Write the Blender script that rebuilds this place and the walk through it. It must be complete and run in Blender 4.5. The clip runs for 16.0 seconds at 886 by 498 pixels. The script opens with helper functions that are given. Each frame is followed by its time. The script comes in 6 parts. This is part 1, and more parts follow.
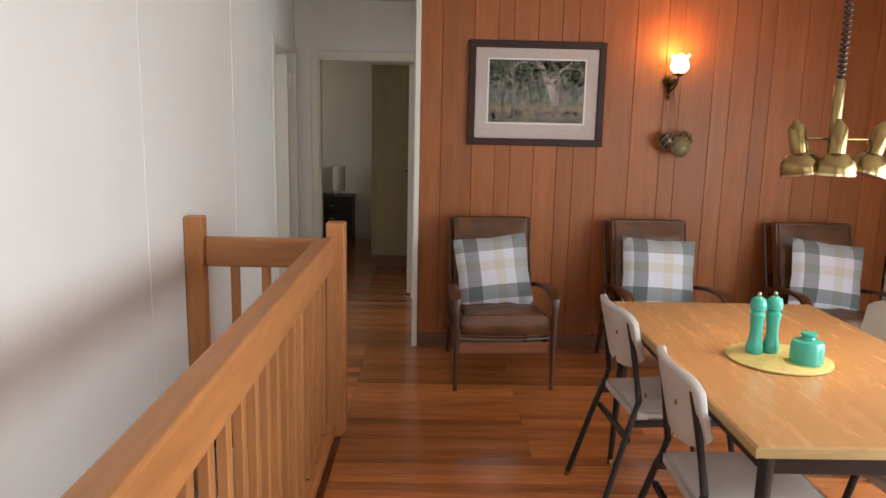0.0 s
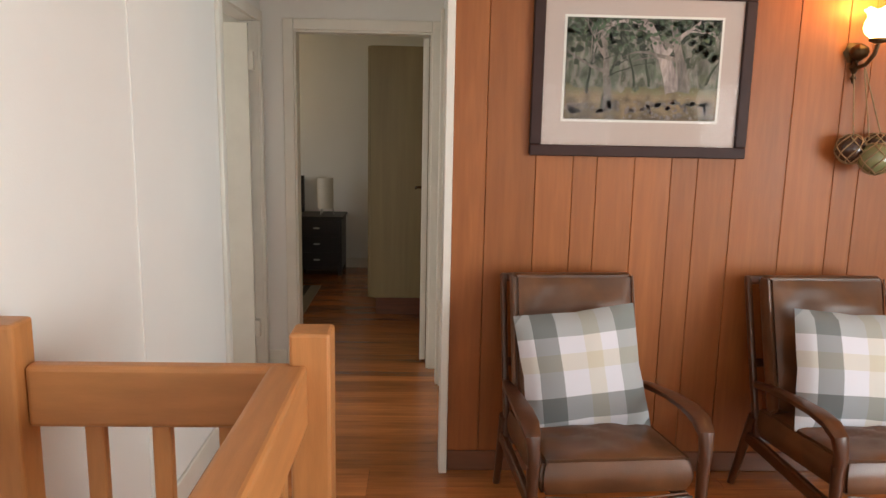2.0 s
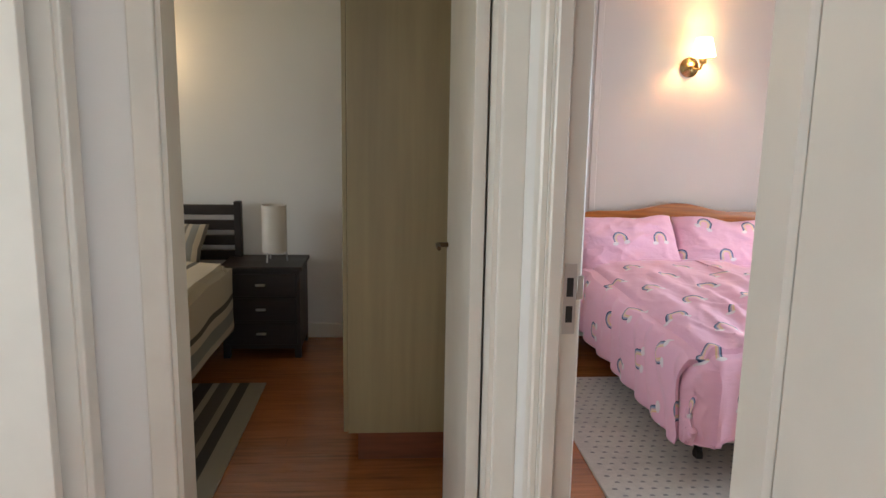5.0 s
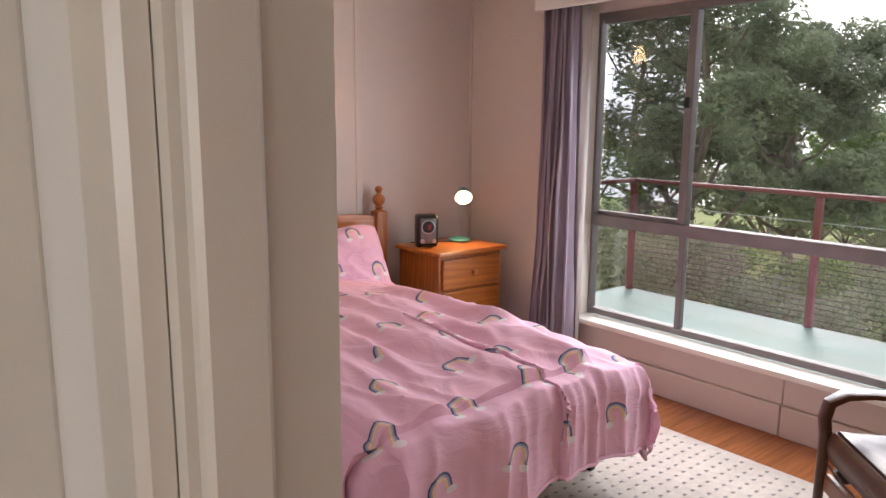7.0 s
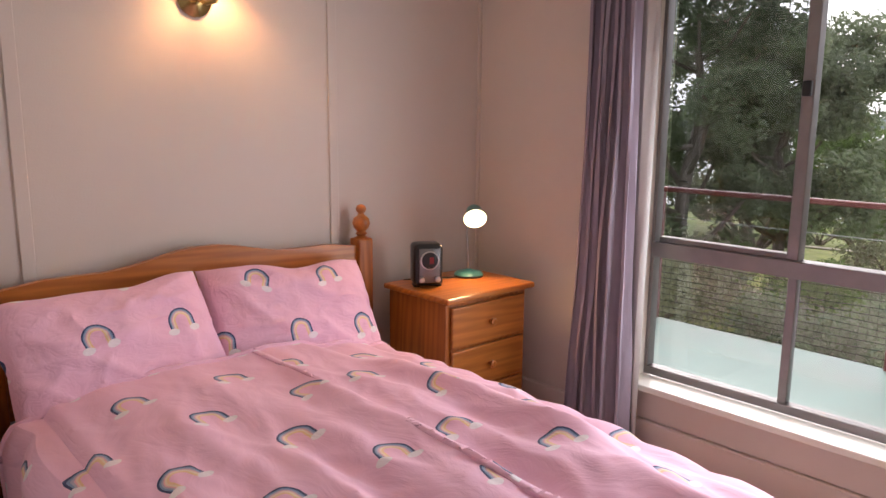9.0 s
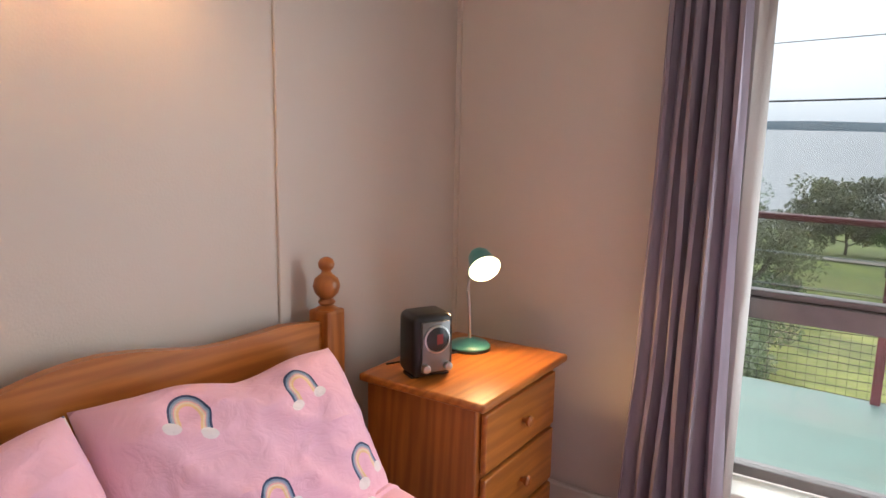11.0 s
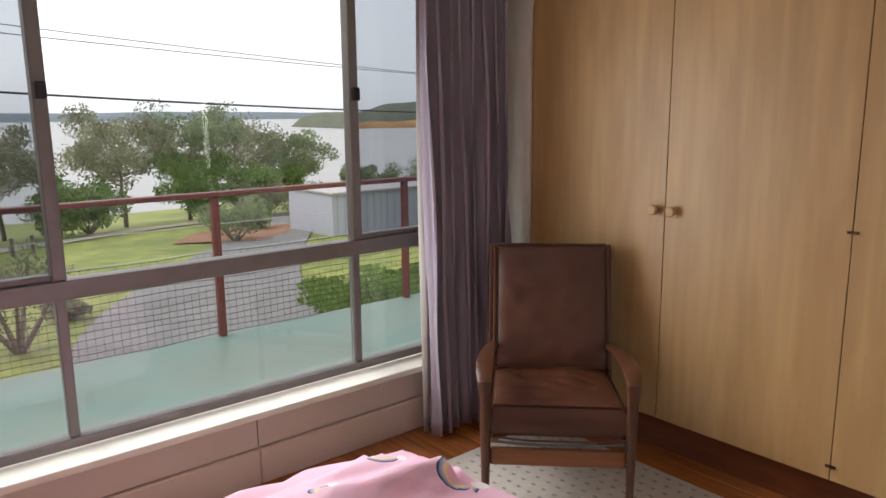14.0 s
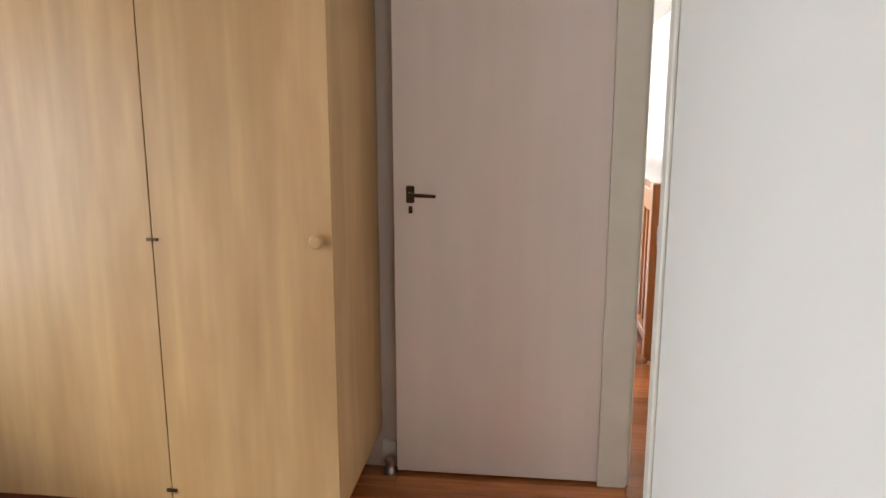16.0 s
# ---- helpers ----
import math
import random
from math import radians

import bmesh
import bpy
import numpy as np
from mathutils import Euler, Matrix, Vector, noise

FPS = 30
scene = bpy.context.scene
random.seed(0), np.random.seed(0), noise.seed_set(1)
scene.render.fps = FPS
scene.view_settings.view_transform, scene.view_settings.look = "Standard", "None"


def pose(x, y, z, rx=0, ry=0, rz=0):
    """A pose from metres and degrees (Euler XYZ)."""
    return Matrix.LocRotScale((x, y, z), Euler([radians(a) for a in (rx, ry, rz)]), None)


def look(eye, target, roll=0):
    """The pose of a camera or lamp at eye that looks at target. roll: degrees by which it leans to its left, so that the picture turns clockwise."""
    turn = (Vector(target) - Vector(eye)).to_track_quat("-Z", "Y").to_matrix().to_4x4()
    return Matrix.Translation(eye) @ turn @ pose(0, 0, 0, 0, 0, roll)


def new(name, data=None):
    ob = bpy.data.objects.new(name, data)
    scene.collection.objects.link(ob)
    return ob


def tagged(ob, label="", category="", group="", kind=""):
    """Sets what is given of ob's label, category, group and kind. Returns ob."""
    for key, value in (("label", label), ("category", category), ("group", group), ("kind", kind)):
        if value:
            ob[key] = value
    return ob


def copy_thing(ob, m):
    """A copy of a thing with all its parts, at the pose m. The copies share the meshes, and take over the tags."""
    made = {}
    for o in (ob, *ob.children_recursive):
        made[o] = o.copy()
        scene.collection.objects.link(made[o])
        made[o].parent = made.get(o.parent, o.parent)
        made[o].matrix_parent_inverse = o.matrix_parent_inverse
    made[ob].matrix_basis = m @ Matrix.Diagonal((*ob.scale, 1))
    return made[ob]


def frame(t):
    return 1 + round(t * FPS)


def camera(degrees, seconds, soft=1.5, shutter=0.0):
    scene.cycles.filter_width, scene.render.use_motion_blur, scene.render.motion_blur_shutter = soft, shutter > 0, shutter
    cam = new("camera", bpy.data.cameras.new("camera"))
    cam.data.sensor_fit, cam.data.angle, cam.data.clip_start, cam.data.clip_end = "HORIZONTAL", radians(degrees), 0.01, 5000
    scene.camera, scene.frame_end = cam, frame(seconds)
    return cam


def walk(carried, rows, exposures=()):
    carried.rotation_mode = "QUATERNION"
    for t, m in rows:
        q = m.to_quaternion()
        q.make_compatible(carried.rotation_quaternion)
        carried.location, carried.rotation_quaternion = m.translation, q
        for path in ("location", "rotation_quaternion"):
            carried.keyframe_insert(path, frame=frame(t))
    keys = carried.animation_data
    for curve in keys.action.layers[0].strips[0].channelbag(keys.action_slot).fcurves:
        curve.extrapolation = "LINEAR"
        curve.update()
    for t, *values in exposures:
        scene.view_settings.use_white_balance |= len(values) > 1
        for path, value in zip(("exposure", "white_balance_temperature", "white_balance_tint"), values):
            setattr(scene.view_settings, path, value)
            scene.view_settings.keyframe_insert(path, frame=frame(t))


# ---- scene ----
EXPOSURES = [(0, -0.35, 6200, 8), (1.5, 0.0, 6450, 8), (3.5, 0.25, 6900, 8), (5.8, 0.8, 5250, 4), (6.2, 0.75, 5300, 4), (6.5, 0.5, 5750, 11), (7.2, 0.2, 6450, 16), (8.7, 0.2, 6500, 19), (10.8, 0.35, 6200, 7), (11.2, 0.25, 6300, 8), (12, -0.05, 6500, 10), (13, 0.0, 6500, 10), (14, -0.12, 6550, 11), (14.5, 0.02, 6600, 13), (15, 0.65, 6450, 14), (15.5, 0.75, 6150, 7), (16, 0.7, 6000, 4)]
cam = camera(63.39, 16.0)
# seconds, x, y, z, yaw, pitch, roll
PATH = [
    (0, 0.099, 0.689, 1.515, -0.75, -10.10, -1.22),
    (0.5, 0.025, 1.118, 1.510, -0.97, -10.05, -1.25),
    (1, -0.056, 1.568, 1.505, -1.18, -10.04, -1.25),
    (1.5, -0.090, 2.045, 1.500, -1.46, -9.98, -1.19),
    (2, -0.113, 2.500, 1.487, -1.64, -9.87, -1.10),
    (2.5, -0.129, 2.969, 1.504, -1.79, -9.98, -1.16),
    (3, -0.119, 3.452, 1.505, -2.11, -10.03, -1.06),
    (3.5, -0.150, 3.864, 1.494, -2.30, -10.10, -0.88),
    (3.7, -0.185, 4.038, 1.492, -2.15, -10.04, -0.95),
    (5.8, -0.336, 5.609, 1.452, -10.33, -10.19, -1.00),
    (6, -0.278, 5.750, 1.438, -15.48, -9.99, -0.57),
    (6.5, -0.181, 5.903, 1.443, -28.62, -10.00, -0.36),
    (7, -0.098, 6.170, 1.450, -39.37, -10.02, -0.43),
    (7.5, 0.102, 6.329, 1.445, -43.71, -9.98, -0.38),
    (8, 0.233, 6.580, 1.438, -44.92, -9.88, -0.46),
    (8.5, 0.339, 6.897, 1.424, -43.54, -10.09, -0.50),
    (8.7, 0.408, 7.017, 1.426, -42.07, -10.03, -0.46),
    (10.8, 0.847, 8.263, 1.444, -47.26, -10.13, -1.01),
    (11, 0.873, 8.402, 1.455, -56.38, -10.13, -1.02),
    (11.5, 0.994, 8.520, 1.464, -75.19, -10.55, 0.16),
    (12, 0.977, 8.732, 1.477, -95.72, -10.41, 0.27),
    (12.5, 0.900, 8.785, 1.476, -107.72, -10.20, 0.50),
    (13, 0.806, 8.780, 1.471, -115.46, -10.44, 0.49),
    (13.5, 0.690, 8.742, 1.474, -120.39, -10.55, 0.52),
    (14, 0.608, 8.776, 1.467, -129.92, -10.58, 0.54),
    (14.5, 0.487, 8.740, 1.466, -140.81, -10.80, 0.72),
    (15, 0.366, 8.684, 1.464, -152.3, -10.92, 0.70),
    (15.5, 0.390, 8.499, 1.458, -165.0, -10.92, 0.21),
    (16, 0.395, 8.263, 1.464, -173.11, -11.11, 0.02),
]
walk(cam, [(t, pose(x, y, z, 90 + pitch, roll, yaw)) for t, x, y, z, yaw, pitch, roll in PATH], EXPOSURES)

# ---- world and daylight ----
world = bpy.data.worlds.new("overcast_sky")
scene.world = world
world.use_nodes = True
wn, wl = world.node_tree.nodes, world.node_tree.links
sky = wn.new("ShaderNodeTexSky")
sky.sky_type, sky.sun_disc = "NISHITA", False
sky.sun_elevation, sky.sun_rotation = radians(35), radians(60)
sky.dust_density, sky.air_density = 4.0, 1.0
hsv = wn.new("ShaderNodeHueSaturation")
hsv.inputs["Saturation"].default_value = 0.25
wl.new(sky.outputs[0], hsv.inputs["Color"])
cloud = wn.new("ShaderNodeMixRGB")
cloud.inputs[0].default_value = 0.6
cloud.inputs[2].default_value = (9.0, 9.3, 9.8, 1)
wl.new(hsv.outputs[0], cloud.inputs[1])
wl.new(cloud.outputs[0], wn["Background"].inputs["Color"])
wn["Background"].inputs["Strength"].default_value = 0.19


def lamp(name, kind, m, energy, colour, **kw):
    data = bpy.data.lights.new(name, kind)
    data.energy, data.color = energy, colour
    for key, value in kw.items():
        if key == "size":
            data.size = value
        elif key == "size_y":
            data.shape, data.size_y = "RECTANGLE", value
        elif key == "angle":
            data.angle = value
        elif key == "radius":
            data.shadow_soft_size = value
        elif key == "spot":
            data.spot_size, data.spot_blend = value
    ob = new(name, data)
    ob.matrix_world = m
    return ob


SUN = lamp("sun", "SUN", look((40, 23, 32), (0, 0, 0)), 1.5, (1.0, 0.97, 0.92), angle=radians(15))
# sky light through the window openings
lamp("bedroom_window_light", "AREA", look((3.165, 7.86, 1.13), (0, 7.86, 0.75)), 31, (0.90, 0.96, 1.0), size=1.75, size_y=1.35)
lamp("living_window_light", "AREA", look((3.19, 1.6, 1.2), (-1, 1.6, 0.35)), 185, (0.90, 0.96, 1.0), size=3.4, size_y=1.5)
lamp("south_window_light", "AREA", look((1.4, -3.0, 1.4), (1.4, 5, 0.2)), 42, (0.95, 0.98, 1.0), size=3.0, size_y=1.5)
# added fill, no known source: brightens the side door and hall frames
lamp("west_room_fill", "AREA", look((-3.4, 5.6, 1.4), (-1, 5.6, 1.2)), 18, (1.0, 0.95, 0.86), size=1.4, size_y=1.2)
# added fill, no known source: lifts the dim second bedroom
lamp("second_bedroom_fill", "AREA", look((-3.3, 8.2, 1.5), (0, 8.4, 0.8)), 6, (1.0, 0.93, 0.82), size=1.2, size_y=1.2)


# ---- materials ----
def mat(name, base, rough=0.5, metal=0.0, var=0.12, scale=6.0, bump=0.05, bump_scale=60.0, stretch=(1, 1, 1), random_by=0.0, coat=0.0, spec=0.5, hue=None):
    m = bpy.data.materials.new(name)
    m.use_nodes = True
    n, l = m.node_tree.nodes, m.node_tree.links
    b = n["Principled BSDF"]
    b.inputs["Roughness"].default_value, b.inputs["Metallic"].default_value = rough, metal
    b.inputs["Coat Weight"].default_value = coat
    b.inputs["Specular IOR Level"].default_value = spec
    co, mp = n.new("ShaderNodeTexCoord"), n.new("ShaderNodeMapping")
    mp.inputs["Scale"].default_value = stretch
    l.new(co.outputs["Object"], mp.inputs[0])
    src = mp.outputs[0]
    if random_by:
        oi = n.new("ShaderNodeObjectInfo")
        sh = n.new("ShaderNodeVectorMath")
        sh.operation = "ADD"
        mu = n.new("ShaderNodeMath")
        mu.operation = "MULTIPLY"
        mu.inputs[1].default_value = 37.0
        l.new(oi.outputs["Random"], mu.inputs[0])
        l.new(mp.outputs[0], sh.inputs[0])
        l.new(mu.outputs[0], sh.inputs[1])
        src = sh.outputs[0]
    n1, n2 = n.new("ShaderNodeTexNoise"), n.new("ShaderNodeTexNoise")
    n1.inputs["Scale"].default_value, n1.inputs["Detail"].default_value = scale, 6
    n2.inputs["Scale"].default_value, n2.inputs["Detail"].default_value = scale * 0.17, 3
    l.new(src, n1.inputs["Vector"])
    l.new(src, n2.inputs["Vector"])
    ramp = n.new("ShaderNodeValToRGB")
    dark = tuple(c * (1 - var * 1.6) for c in base)
    light = tuple(min(1, c * (1 + var)) for c in (hue or base))
    ramp.color_ramp.elements[0].position, ramp.color_ramp.elements[1].position = 0.3, 0.7
    ramp.color_ramp.elements[0].color, ramp.color_ramp.elements[1].color = (*dark, 1), (*light, 1)
    mix = n.new("ShaderNodeMath")
    mix.operation = "MULTIPLY_ADD"
    mix.inputs[1].default_value, mix.inputs[2].default_value = 0.5, 0.0
    add = n.new("ShaderNodeMath")
    add.operation = "MULTIPLY_ADD"
    add.inputs[1].default_value = 0.5
    l.new(n1.outputs["Fac"], mix.inputs[0])
    l.new(n2.outputs["Fac"], add.inputs[0])
    l.new(mix.outputs[0], add.inputs[2])
    l.new(add.outputs[0], ramp.inputs[0])
    col = ramp.outputs[0]
    if random_by:
        hs, mr = n.new("ShaderNodeHueSaturation"), n.new("ShaderNodeMapRange")
        mr.inputs["To Min"].default_value, mr.inputs["To Max"].default_value = 1 - random_by, 1 + random_by
        l.new(oi.outputs["Random"], mr.inputs["Value"])
        l.new(mr.outputs[0], hs.inputs["Value"])
        l.new(col, hs.inputs["Color"])
        col = hs.outputs[0]
    l.new(col, b.inputs["Base Color"])
    rr = n.new("ShaderNodeMapRange")
    rr.inputs["To Min"].default_value, rr.inputs["To Max"].default_value = max(0, rough - 0.08), min(1, rough + 0.1)
    l.new(n2.outputs["Fac"], rr.inputs["Value"])
    l.new(rr.outputs[0], b.inputs["Roughness"])
    if bump:
        nb, bp = n.new("ShaderNodeTexNoise"), n.new("ShaderNodeBump")
        nb.inputs["Scale"].default_value, nb.inputs["Detail"].default_value = bump_scale, 5
        bp.inputs["Strength"].default_value, bp.inputs["Distance"].default_value = bump * 4, 0.004
        l.new(src, nb.inputs["Vector"])
        l.new(nb.outputs["Fac"], bp.inputs["Height"])
        l.new(bp.outputs[0], b.inputs["Normal"])
    return m


def figure(m, tint, amount, scale, stretch, bands=True):
    """Lays timber figure (bands) or soft blotches over a material's colour."""
    n, l = m.node_tree.nodes, m.node_tree.links
    b = n["Principled BSDF"]
    src = b.inputs["Base Color"].links[0].from_socket
    co, mp = n.new("ShaderNodeTexCoord"), n.new("ShaderNodeMapping")
    mp.inputs["Scale"].default_value = stretch
    l.new(co.outputs["Object"], mp.inputs[0])
    r, mx = n.new("ShaderNodeValToRGB"), n.new("ShaderNodeMixRGB")
    if bands:
        w = n.new("ShaderNodeTexWave")
        w.bands_direction = "DIAGONAL"
        w.inputs["Scale"].default_value, w.inputs["Distortion"].default_value = scale, 7.0
        w.inputs["Detail"].default_value, w.inputs["Detail Scale"].default_value = 2.0, 0.7
        r.color_ramp.elements[0].position, r.color_ramp.elements[1].position = 0.25, 0.95
    else:
        w = n.new("ShaderNodeTexNoise")
        w.inputs["Scale"].default_value, w.inputs["Detail"].default_value = scale, 5
        r.color_ramp.elements[0].position, r.color_ramp.elements[1].position = 0.42, 0.62
    l.new(mp.outputs[0], w.inputs["Vector"])
    l.new(w.outputs["Fac"], r.inputs[0])
    mu = n.new("ShaderNodeMath")
    mu.operation = "MULTIPLY"
    mu.inputs[1].default_value = amount
    l.new(r.outputs[0], mu.inputs[0])
    l.new(mu.outputs[0], mx.inputs[0])
    l.new(src, mx.inputs[1])
    mx.inputs[2].default_value = (*tint, 1)
    l.new(mx.outputs[0], b.inputs["Base Color"])


def glow(name, colour, strength):
    m = bpy.data.materials.new(name)
    m.use_nodes = True
    b = m.node_tree.nodes["Principled BSDF"]
    b.inputs["Base Color"].default_value = (*colour, 1)
    b.inputs["Emission Color"].default_value = (*colour, 1)
    b.inputs["Emission Strength"].default_value = strength
    return m


def pane_glass(name, tint=(1, 1, 1), gloss=0.06):
    m = bpy.data.materials.new(name)
    m.use_nodes = True
    n, l = m.node_tree.nodes, m.node_tree.links
    n.remove(n["Principled BSDF"])
    tr, gl, mx, fr = n.new("ShaderNodeBsdfTransparent"), n.new("ShaderNodeBsdfGlossy"), n.new("ShaderNodeMixShader"), n.new("ShaderNodeFresnel")
    tr.inputs[0].default_value = (*tint, 1)
    gl.inputs["Roughness"].default_value = 0.01
    fr.inputs[0].default_value = 1.0 + gloss * 7
    l.new(fr.outputs[0], mx.inputs[0])
    l.new(tr.outputs[0], mx.inputs[1])
    l.new(gl.outputs[0], mx.inputs[2])
    l.new(mx.outputs[0], n["Material Output"].inputs[0])
    return m


WHITE = mat("white_wall_paint", (0.82, 0.80, 0.76), 0.55, var=0.03, scale=2, bump=0.03, bump_scale=180)
BEDWALL = mat("warm_white_wall_paint", (0.62, 0.535, 0.475), 0.6, var=0.04, scale=2, bump=0.03, bump_scale=160)
TRIM = mat("gloss_white_trim", (0.77, 0.73, 0.65), 0.3, var=0.05, scale=9, bump=0.03, bump_scale=40)
CEIL = mat("ceiling_white", (0.74, 0.72, 0.69), 0.7, var=0.03, bump=0.03)
CEDAR = mat("cedar_board", (0.365, 0.125, 0.039), 0.40, var=0.16, scale=9, bump=0.04, bump_scale=70, stretch=(6, 6, 0.5), random_by=0.11, spec=0.3)
FLOORM = mat("varnished_jarrah", (0.47, 0.160, 0.043), 0.2, var=0.3, scale=8, bump=0.02, bump_scale=90, stretch=(0.5, 6, 6), random_by=0.34, coat=0.3)
PINE = mat("honey_pine", (0.45, 0.155, 0.028), 0.33, var=0.24, scale=7, bump=0.02, stretch=(0.6, 7, 7), coat=0.2)
RAILW = mat("rail_timber", (0.48, 0.20, 0.065), 0.4, var=0.16, scale=8, bump=0.03, stretch=(6, 0.7, 4))
POSTW = mat("post_timber", (0.46, 0.19, 0.06), 0.4, var=0.16, scale=8, bump=0.03, stretch=(6, 6, 0.7), random_by=0.1)
PINEV = mat("honey_pine_side", (0.42, 0.135, 0.025), 0.36, var=0.24, scale=7, bump=0.02, stretch=(7, 7, 0.6), coat=0.2)
WALNUT = mat("dark_chair_timber", (0.095, 0.034, 0.015), 0.33, var=0.25, scale=8, bump=0.02, stretch=(5, 5, 1), coat=0.15)
LEATHER = mat("brown_leather", (0.17, 0.072, 0.030), 0.34, var=0.25, scale=9, bump=0.035, bump_scale=260)
# front rail timber made lighter: its reflected light is put into the colour
CHAIRRAIL = mat("chair_rail_reflecting_timber", (0.24, 0.09, 0.035), 0.35, var=0.2, scale=8, stretch=(0.6, 6, 6), bump=0.02)
LEATHER2 = mat("red_brown_leather", (0.105, 0.036, 0.018), 0.4, var=0.25, scale=8, bump=0.035, bump_scale=240)
BLACK = mat("black_metal", (0.014, 0.014, 0.015), 0.32, var=0.2, bump=0.01)
DARKW = mat("espresso_timber", (0.018, 0.011, 0.009), 0.4, var=0.3, scale=8, stretch=(1, 6, 6), bump=0.02)
VINYL = mat("cream_vinyl", (0.56, 0.53, 0.49), 0.45, var=0.07, scale=10, bump=0.04, bump_scale=220)
TABLEM = mat("table_laminate", (0.55, 0.29, 0.115), 0.25, var=0.09, scale=26, bump=0.01, stretch=(7, 0.7, 5))
TEDGE = mat("table_edge", (0.45, 0.31, 0.13), 0.4, var=0.15, scale=20, stretch=(1, 1, 6), bump=0.02)
TEAL = mat("teal_glaze", (0.055, 0.42, 0.33), 0.22, var=0.12, scale=6, bump=0.01, coat=0.4)
TEALP = mat("teal_enamel", (0.07, 0.29, 0.30), 0.3, var=0.1, bump=0.01)
YELLOW = mat("yellow_plate", (0.60, 0.52, 0.20), 0.4, var=0.22, scale=40, bump=0.05, bump_scale=90)
BRASS = mat("worn_brass", (0.36, 0.25, 0.10), 0.24, 1.0, var=0.25, scale=14, bump=0.02)
CHROME = mat("polished_brass_rim", (0.62, 0.50, 0.30), 0.12, 1.0, var=0.15, bump=0.0)
STEEL = mat("steel", (0.55, 0.54, 0.52), 0.3, 1.0, var=0.1, bump=0.01)
PEWTER = mat("dull_pewter", (0.22, 0.22, 0.22), 0.4, 0.8, var=0.15, scale=20, bump=0.02)
BRONZE = mat("dark_bronze", (0.10, 0.06, 0.03), 0.4, 0.9, var=0.3, scale=30, bump=0.05)
ALU = mat("anodised_aluminium", (0.22, 0.205, 0.20), 0.42, 0.35, var=0.12, scale=12, bump=0.02)
CURTAIN = mat("mauve_curtain", (0.29, 0.24, 0.285), 0.85, var=0.12, scale=14, bump=0.06, bump_scale=400, stretch=(3, 3, 0.6))
LINING = mat("curtain_lining", (0.52, 0.49, 0.46), 0.9, var=0.06, bump=0.05, bump_scale=300)
WARD = mat("limed_veneer", (0.53, 0.335, 0.15), 0.4, var=0.13, scale=4, bump=0.015, stretch=(7, 7, 0.35), random_by=0.03)
WARD2 = mat("olive_veneer", (0.36, 0.29, 0.15), 0.45, var=0.13, scale=4, bump=0.015, stretch=(7, 7, 0.4))
PLINTH = mat("red_plinth_timber", (0.20, 0.060, 0.022), 0.35, var=0.25, scale=8, stretch=(0.6, 6, 6), bump=0.02)
DOORP = mat("door_paint", (0.85, 0.76, 0.72), 0.35, var=0.04, scale=3, bump=0.02, stretch=(4, 4, 0.4))
FRAMEW = mat("picture_frame_timber", (0.045, 0.020, 0.017), 0.5, var=0.2, scale=10, bump=0.02, spec=0.25)
MATB = mat("picture_mount", (0.55, 0.45, 0.40), 0.8, var=0.02, bump=0.02, bump_scale=300)
MATW = mat("picture_bevel", (0.8, 0.78, 0.72), 0.8, var=0.02, bump=0)
RUG = mat("cream_rug", (0.58, 0.52, 0.46), 0.95, var=0.1, scale=30, bump=0.2, bump_scale=260)
RUGDOT = mat("grey_rug_tuft", (0.33, 0.31, 0.30), 0.95, var=0.15, scale=60, bump=0.2, bump_scale=300)
SHEET = mat("white_mattress", (0.66, 0.62, 0.58), 0.85, var=0.05, bump=0.06, bump_scale=200)
GREENDECK = mat("green_deck_paint", (0.155, 0.26, 0.22), 0.5, var=0.12, scale=3, bump=0.05, bump_scale=60)
REDRAIL = mat("oxide_red_paint", (0.16, 0.035, 0.03), 0.45, var=0.2, scale=12, bump=0.03)
NETM = mat("black_net", (0.03, 0.03, 0.03), 0.8, var=0.1, bump=0)
GRASS = mat("grass", (0.135, 0.215, 0.035), 0.95, var=0.35, scale=1.4, bump=0.3, bump_scale=12, hue=(0.24, 0.26, 0.06))
ASPH = mat("asphalt", (0.19, 0.185, 0.18), 0.9, var=0.2, scale=2.0, bump=0.2, bump_scale=30)
GRAVEL = mat("pale_gravel", (0.42, 0.36, 0.27), 0.95, var=0.2, scale=3, bump=0.2, bump_scale=30)
MULCH = mat("red_mulch", (0.26, 0.13, 0.07), 0.95, var=0.3, scale=4, bump=0.3, bump_scale=20)
SEA = mat("grey_sea", (0.38, 0.38, 0.365), 0.45, var=0.1, scale=0.06, bump=0.6, bump_scale=0.9)
BARK = mat("grey_bark", (0.20, 0.16, 0.125), 0.9, var=0.3, scale=8, bump=0.2, bump_scale=25, stretch=(3, 3, 0.6))
LEAFA = mat("gum_leaf", (0.19, 0.25, 0.14), 0.6, var=0.35, scale=1.5, bump=0, hue=(0.30, 0.36, 0.20))
LEAFB = mat("bright_leaf", (0.18, 0.33, 0.06), 0.6, var=0.4, scale=1.5, bump=0, hue=(0.18, 0.27, 0.07))
LEAFC = mat("olive_leaf", (0.22, 0.25, 0.135), 0.6, var=0.4, scale=1.2, bump=0, hue=(0.33, 0.33, 0.20))
